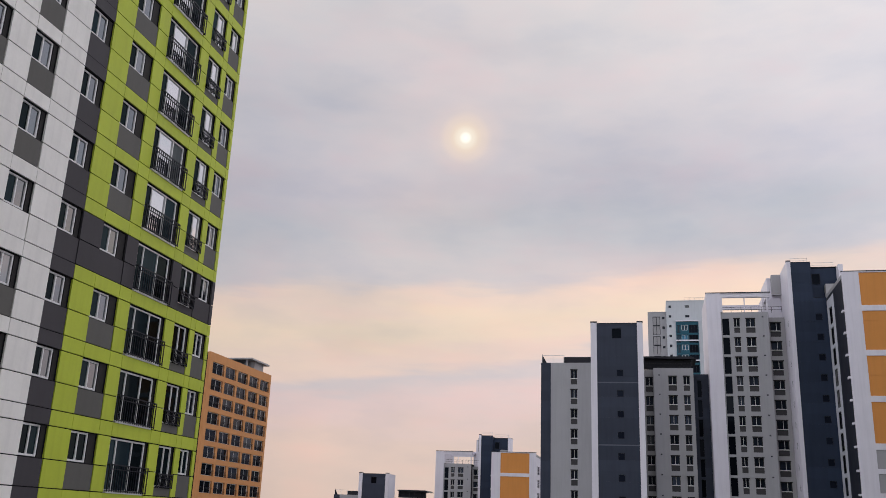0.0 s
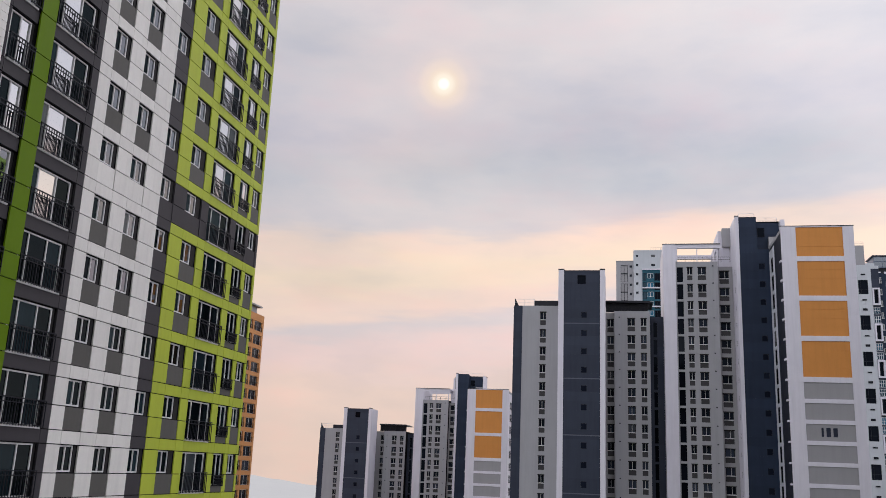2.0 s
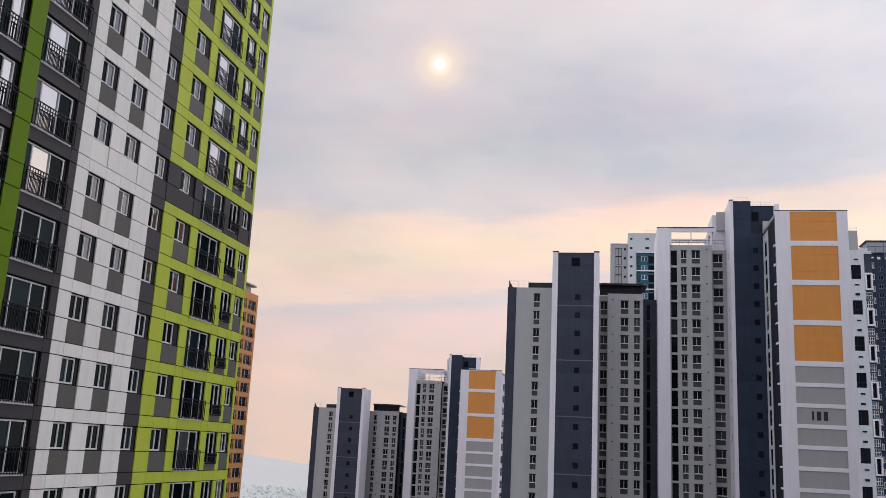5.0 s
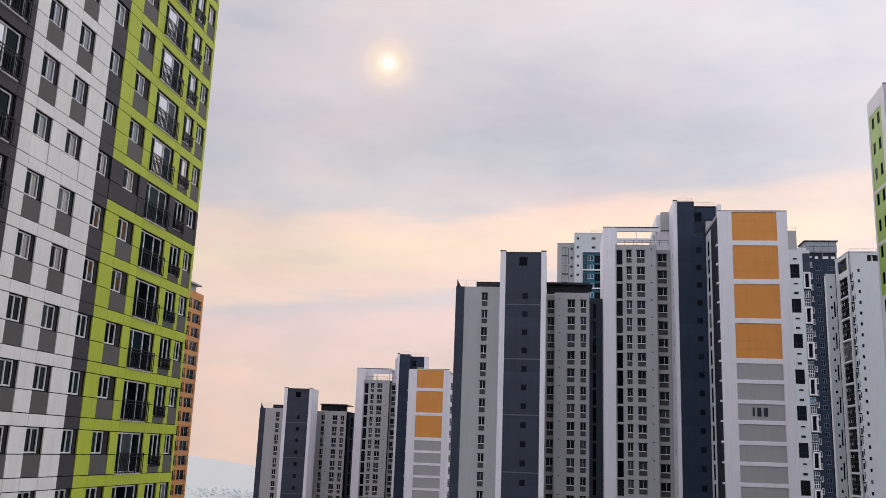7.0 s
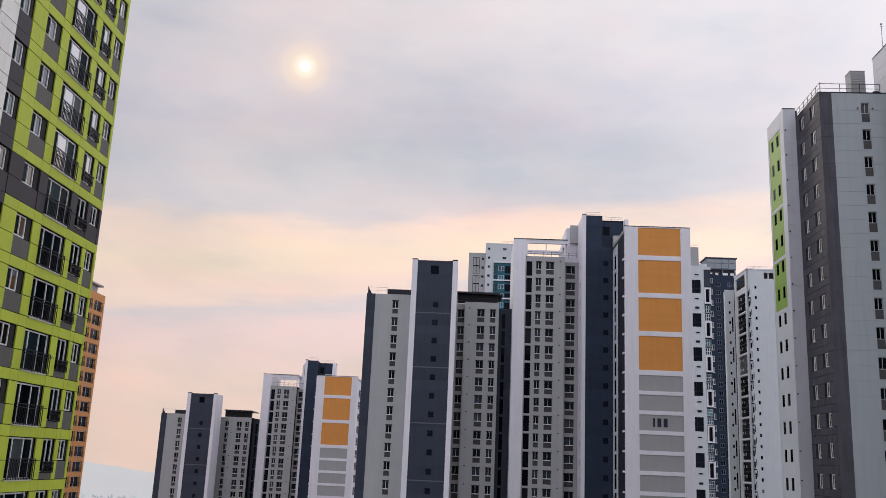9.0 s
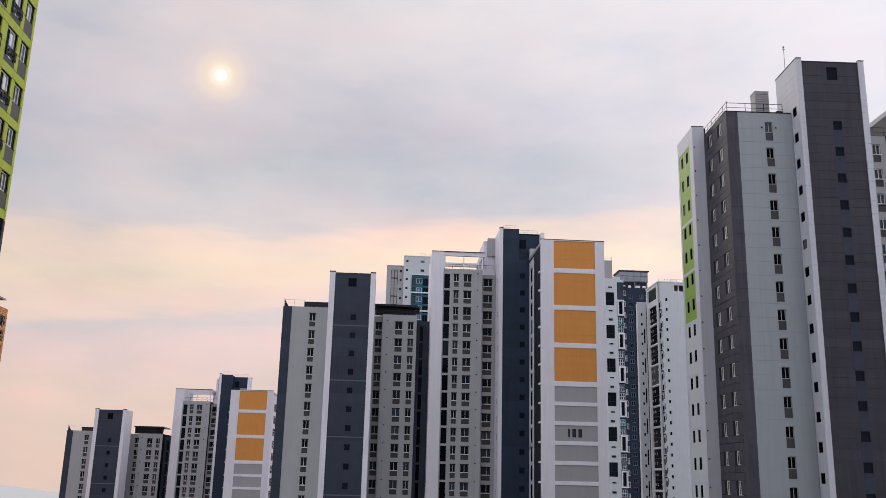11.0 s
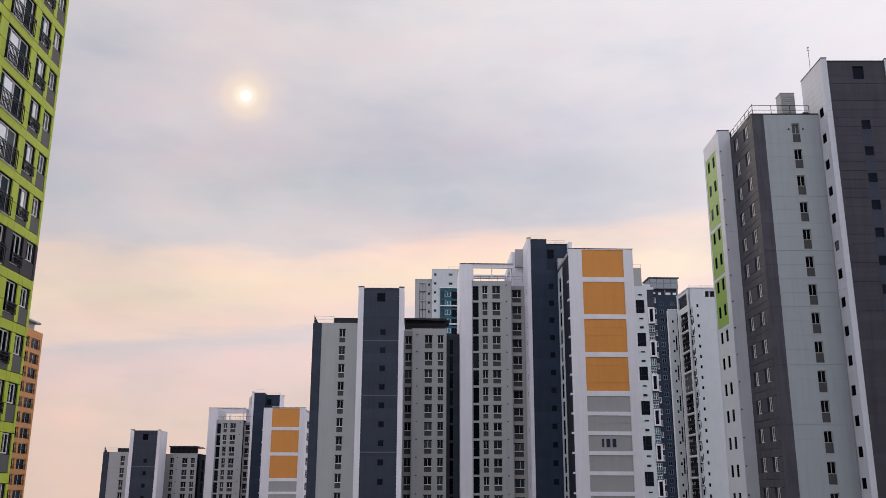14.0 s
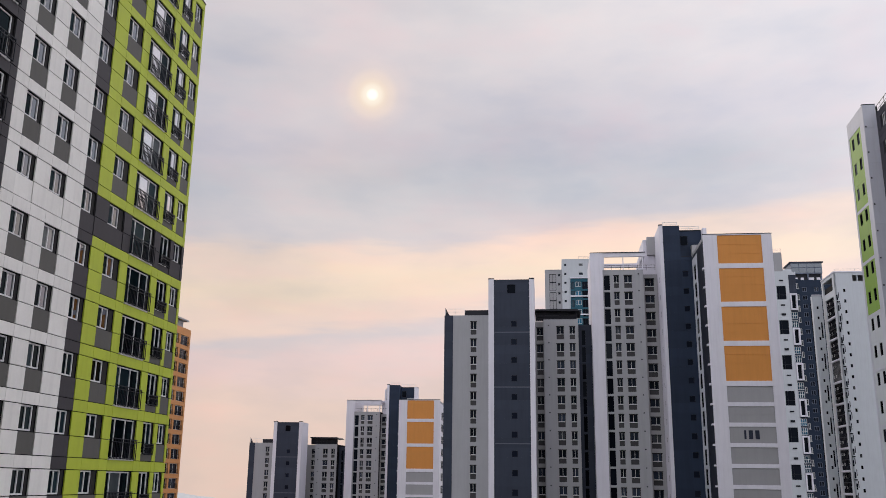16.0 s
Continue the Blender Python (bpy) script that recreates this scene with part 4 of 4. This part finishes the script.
def glass_volume(b, u0, u1, v, top, bays, body, storey=2.9, deep=14):
    """One volume of a tower with stacked glass bays: bays are (from, to, glass, kind)."""
    foot = b.foot
    heads, z = [], top - 1.2
    while z - storey > foot:
        heads.append(z)
        z -= storey
    holes = []
    for a, c, mat, kind in bays:
        step = {"pair": 2, "third": 3, "box": 3}.get(kind, 1)
        h = {"pair": 2 * storey - 0.45, "each": storey - 0.35, "small": 0.75, "third": 1.25 * storey, "box": 1.7 * storey, "half": storey - 1.3, "dark": storey - 0.55}[kind]
        for z in heads[::step]:
            if z - h < foot:
                continue
            holes.append((a - u0, c - u0, z - h - foot, z - foot))
            mull = (0.33, 0.66) if c - a > 2.2 else ((0.5,) if c - a > 0.9 else ())
            ob = add_window(b, a, v, z - h, c - a, h, 0, 0.15, mat, mull, 0.05 if kind == "small" else 0.12, STEEL if kind in ("pair", "third", "small", "dark") else FRAME)
            if kind == "pair":
                b.place("transom", shared(("transom", round(c - a, 2)), lambda: Shape().box(0.1, c - a - 0.1, -0.05, 0, 0, 0.3), STEEL), 0, 0, h / 2 - 0.15, parent=ob)
            if kind == "box":
                b.place("surround", shared(("surround", round(c - a, 2), round(h, 2)), lambda: wall_shape(c - a + 0.7, h + 0.7, [(0.35, c - a + 0.35, 0.35, h + 0.35)], 0.5), CHALK), -0.35, -0.6, -0.35, parent=ob)
            if kind == "third":
                for dz in (0.9, 2.3):
                    b.place("vent_cap", shared(("long_vent",), lambda: Shape().box(0, 0.7, -0.1, 0, 0, 0.22), STEEL), (a + c) / 2 - 0.3, v, z - h - dz)
    b.place("wall", wall_shape(u1 - u0, top - foot, holes, 0.3).mesh("wall", body), u0, v, foot)
    b.block("inner_wall", body, u0, u1, v + 0.3, v + deep, foot, top - 0.02)
    b.block("coping", body, u0, u1, v - 0.06, v + 0.4, top, top + 0.25)


def roof_room(b, u0, u1, v, z0, z1, material):
    b.block("roof_room", material, u0, u1, v, v + 7, z0, z1)
    b.place("roof_rail", roof_rail_shape(u1 - u0, 0.9).mesh("roof_rail", MID), u0, v + 0.1, z1)


# white tower behind the roof frame
b = Building("apartment_tower", 11.0, 6.0, 284, -42.0, "distant white apartment tower with teal glass bays")
# the MID bay's panes are plain grey loggia panels, not glass
glass_volume(b, -1.6, 3.7, 278, 65.2, [(-0.2, 1.9, MID, "pair"), (2.5, 3.2, GLASS_FAR, "small")], PALE)
glass_volume(b, 3.7, 16.0, 277, 68.3, [(4.4, 5.1, GLASS_FAR, "small"), (9.0, 10.2, GLASS_FAR, "small")], COOL_WHITE)
glass_volume(b, 6.3, 12.6, 276.7, 62.4, [(6.5, 7.5, GLASS_BLUE, "dark"), (7.8, 9.6, GLASS_BLUE, "half"), (9.9, 12.4, GLASS_STAIR, "dark")], TEAL, deep=0.3)
for i in range(0, 33, 2):
    b.block("slab_edge", CHALK, 6.25, 12.65, 276.4, 276.7, 62.2 - i * 2.9, 62.6 - i * 2.9)
roof_room(b, 9.0, 15.0, 279, 68.3, 69.0, CHALK)


def storeys(top, pitch, low=-14.0):
    out = []
    while top > low:
        out.append(top)
        top -= pitch
    return out


def make_bay_tower():
    """White wall with tall dark windows and vents, a column of framed boxes, and a column of small windows."""
    b = Building("apartment_tower", 11.0, 55.5, 221, -42.0, "white apartment tower with tall dark windows and framed blue bays")
    foot, pitch = -42.0, 8.2
    tall, frames, rows = storeys(45.9, pitch), storeys(44.05, pitch), storeys(47.0, 2.73)
    b.place("wall", wall_shape(4.0, 49.4 - foot, [(1.15, 3.25, z - 3.3 - foot, z - foot) for z in tall], 0.35).mesh("wall", COOL_WHITE), 51.8, 215.0, foot)
    b.block("inner_wall", JOINT, 51.85, 58.2, 217.6, 229.0, foot, 48.0)
    b.block("inner_wall", JOINT, 51.85, 55.7, 215.35, 217.6, foot, 49.2)
    for z in tall:
        ob = add_window(b, 52.95, 215.0, z - 3.3, 2.1, 3.3, 0, 0.25, GLASS_STAIR, (0.3,), 0.09, STEEL)
        b.place("transom", shared(("bay_transom",), lambda: Shape().box(0.1, 2.0, -0.04, 0, 0, 0.14), STEEL), 0, 0, 1.1, parent=ob)
        for drop in (-1.25, 4.65, 6.75):
            b.place("vent_cap", shared(("bay_vent",), lambda: Shape().box(0, 0.95, -0.12, 0, 0, 0.3).box(0.05, 0.9, -0.2, -0.12, 0.24, 0.3), STEEL), 53.6, 215.0, z - drop - 0.15)
    # the bay column: blue glazing in pairs between projecting white boxes
    holes = []
    for z in frames:
        holes.append((0.35, 1.3, z - 3.6 - foot, z - 0.35 - foot))
        holes += [(0.15, 1.55, z - 6.0 - foot, z - 4.35 - foot), (0.15, 1.55, z - 8.0 - foot, z - 6.35 - foot)]
    b.place("wall", wall_shape(1.75, 48.6 - foot, holes, 0.3).mesh("wall", SLATE), 55.81, 215.5, foot)
    b.block("parapet", COOL_WHITE, 55.8, 57.6, 215.4, 215.9, 48.6, 49.3)
    for z in frames:
        ob = add_window(b, 56.16, 215.5, z - 3.6, 0.95, 3.25, 0, 0.05, GLASS_STAIR, (), 0.07, STEEL)
        b.place("surround", shared(("bay_box",), lambda: wall_shape(1.55, 3.95, [(0.3, 1.25, 0.35, 3.6)], 0.7), CHALK), -0.3, -0.75, -0.35, parent=ob)
        for low in (6.0, 8.0):
            ob = add_window(b, 55.96, 215.5, z - low, 1.4, 1.65, 0, 0.08, GLASS_BLUE, (0.33, 0.66), 0.09)
            b.place("transom", shared(("pair_transom",), lambda: Shape().box(0.05, 1.35, -0.03, 0, 0, 0.09), FRAME), 0, 0, 0.8, parent=ob)
    # small windows in a dark return
    b.place("wall", wall_shape(1.3, 48.0 - foot, [(0.15, 1.0, z - 1.35 - foot, z - foot) for z in rows], 0.3).mesh("wall", NAVY), 57.57, 217.3, foot)
    for z in rows:
        add_window(b, 57.72, 217.3, z - 1.35, 0.85, 1.35, 0, 0.06, GLASS_FAR, (0.5,), 0.13, sill=True)
    roof_room(b, 53.0, 55.0, 216.2, 49.2, 54.3, MID)
    b.block("roof_step", COOL_WHITE, 55.0, 57.0, 216.2, 222.0, 49.2, 50.1)


def make_blue_tower():
    """Dark blue tower with a glazed crown."""
    b = Building("apartment_tower", 11.0, 84.0, 306, -42.0, "distant dark blue glazed apartment tower")
    foot = -42.0
    rows = storeys(63.5, 2.8)
    lights = ((1.6, 2.5, GLASS_FAR), (3.4, 4.9, GLASS_STAIR), (7.2, 8.6, GLASS_FAR), (9.2, 10.0, GLASS_STAIR))
    holes = [(a, c, z - 1.5 - foot, z - foot) for z in rows for a, c, _ in lights] + [(5.5, 6.6, foot + 2 - foot, 58.0 - foot)]
    b.place("wall", wall_shape(13.0, 65.9 - foot, holes, 0.4).mesh("wall", NAVY), 78.5, 300.0, foot)
    b.block("inner_wall", JOINT, 78.55, 91.4, 300.45, 314.0, foot, 65.7)
    for z in rows:
        for a, c, mat in lights:
            add_window(b, 78.5 + a, 300.0, z - 1.5, c - a, 1.5, 0, 0.12, mat, (0.5,), 0.12, CROWN)
        b.place("slab_edge", shared(("blue_slab",), lambda: Shape().box(0, 1.1, 0.05, 0.35, 0, 0.4), SLATE), 84.0, 300.0, z - 2.3)
    for i, w in enumerate((1.4, 0.9, 1.6, 1.1)):
        b.block("parapet", CHALK, 79.4 + i * 2.5, 79.4 + i * 2.5 + w, 300.0, 300.4, 65.9, 66.7)
    # crown: dark recessed storey, then a pale glazed drum under a thin roof
    b.block("crown_base", ROOF, 80.3, 89.2, 302.0, 309.0, 65.8, 68.3)
    for i in range(3):
        b.block("crown_post", CROWN, 80.3 + i * 4.2, 80.6 + i * 4.2, 301.6, 301.9, 65.9, 68.3)
    b.block("crown_wall", CROWN, 79.3, 89.2, 301.4, 309.0, 68.3, 72.0)
    for i in range(4):
        b.block("crown_pane", GLASS_MILD, 79.45 + i * 2.45, 81.75 + i * 2.45, 301.3, 301.4, 68.6, 70.2)
        b.block("crown_pane", GLASS_MILD, 79.45 + i * 2.45, 81.75 + i * 2.45, 301.3, 301.4, 70.45, 71.7)
    b.block("crown_roof", SLATE, 78.9, 89.6, 301.0, 309.4, 72.0, 72.35)
    b.block("roof_step", CROWN, 76.0, 79.2, 302.0, 309.0, 66.0, 68.0)


def make_balcony_tower():
    """White tower seen on its corner: balconies up the flank, small windows on the front."""
    b = Building("apartment_tower", 11.0, 79.0, 246, -42.0, "white apartment tower with dark balconies up its flank")
    foot, top, corner = -42.0, 54.6, 73.8
    bays, small = storeys(48.6, 5.6), storeys(50.2, 2.8)
    # front, with an opening under the roof beam
    holes = [(2.0, 2.55, z - 0.85 - foot, z - foot) for z in small] + [(4.6, 11.5, 52.2 - foot, 53.9 - foot)]
    b.place("wall", wall_shape(13.0, top - foot, holes, 0.4).mesh("wall", COOL_WHITE), corner, 240.0, foot)
    for z in small:
        add_window(b, corner + 2.0, 240.0, z - 0.85, 0.55, 0.85, 0, 0.08, GLASS_DARK, (), 0.06, STEEL)
    for i in range(4):
        b.block("roof_post", COOL_WHITE, 79.6 + i * 1.9, 79.9 + i * 1.9, 240.45, 240.8, 52.2, 53.9)
    b.block("inner_wall", JOINT, corner + 0.45, 86.6, 240.45, 251.9, foot, 52.1)
    b.block("roof", MID, corner + 0.4, 86.8, 240.4, 252.0, 54.0, 54.3)
    b.block("coping", CHALK, corner - 0.15, 86.8, 239.85, 240.4, top, top + 0.3)
    b.place("roof_rail", roof_rail_shape(12.0, 0.7, 1.6).mesh("roof_rail", MID), corner + 0.3, 240.2, top + 0.3)
    # dark glazed slot beside the corner, broken by slab ends
    for i, z in enumerate(storeys(49.4, 2.8)):
        b.place("slot_window", shared(("slot_window",), lambda: Shape().box(0, 0.34, -0.06, 0, 0, 1.5).box(0.5, 0.66, -0.06, 0, 0.5, 2.1), GLASS_STAIR), corner + 0.12 + 0.16 * (i % 3), 240.0, z - 2.2)
        if i % 2:
            b.place("slab_edge", shared(("corner_slab",), lambda: Shape().box(0, 0.7, -0.35, 0, 0, 0.3), STEEL), corner + 0.1, 240.0, z)
    # flank: loggia under the roof, then two-storey balcony bays between white slabs
    holes = [(2.6, 9.6, z - 5.05 - foot, z - foot) for z in bays if z - 5.1 > foot] + [(1.2, 9.6, 50.3 - foot, 53.7 - foot)]
    b.place("flank_wall", wall_shape(11.5, top - foot, holes, 0.4).mesh("flank_wall", COOL_WHITE), corner, 251.5, foot, -90)
    b.block("coping", CHALK, corner - 0.15, corner + 0.4, 240.4, 251.5, top, top + 0.3)
    b.block("loggia_floor", MID, corner + 0.4, corner + 2.6, 241.9, 250.3, 50.0, 50.3)
    for z in bays:
        ob = add_window(b, corner, 248.9, z - 5.05, 7.0, 5.05, -90, 0.22, GLASS_DARK, (0.14, 0.28, 0.42, 0.57, 0.71, 0.86), 0.12, STEEL)
        b.place("balcony_slab", shared(("flank_slab",), lambda: Shape().box(-0.1, 7.1, -0.45, 0.3, 0, 0.34), CHALK), 0, 0, -0.4, parent=ob)
        b.place("transom", shared(("flank_transom",), lambda: Shape().box(0, 7.0, -0.06, 0, 0, 0.2), CHAR), 0, 0, 2.45, parent=ob)
        for i in (0, 2, 6):
            for dz in (1.1, 3.6):
                b.place("vent_sash", shared(("flank_sash",), lambda: sash_frame(0.7, 0.6, 0.06, 0.06, ()), FRAME), 0.15 + i, -0.05, dz, parent=ob)
    # lower wing set back beside the flank
    left = 70.4
    slits = storeys(43.0, 8.4)
    holes = [(1.0, 1.5, z - 0.75 - foot, z - foot) for z in small[1:]] + [(1.75, 2.15, z - 4.2 - foot, z - foot) for z in slits]
    b.place("wing_wall", wall_shape(2.5, 50.4 - foot, holes, 0.3).mesh("wing_wall", COOL_WHITE), left, 249.2, foot)
    b.block("inner_wall", COOL_WHITE, left + 0.02, 72.85, 249.51, 250.6, foot, 50.2)
    b.block("coping", CHALK, left - 0.05, 72.95, 249.1, 249.5, 50.4, 50.6)
    for z in small[1:]:
        add_window(b, left + 1.0, 249.2, z - 0.75, 0.5, 0.75, 0, 0.06, GLASS_DARK, (), 0.05, STEEL)
    for z in slits:
        add_window(b, left + 1.75, 249.2, z - 4.2, 0.4, 4.2, 0, 0.06, GLASS_STAIR, (), 0.05, STEEL)


make_bay_tower()
make_blue_tower()
make_balcony_tower()
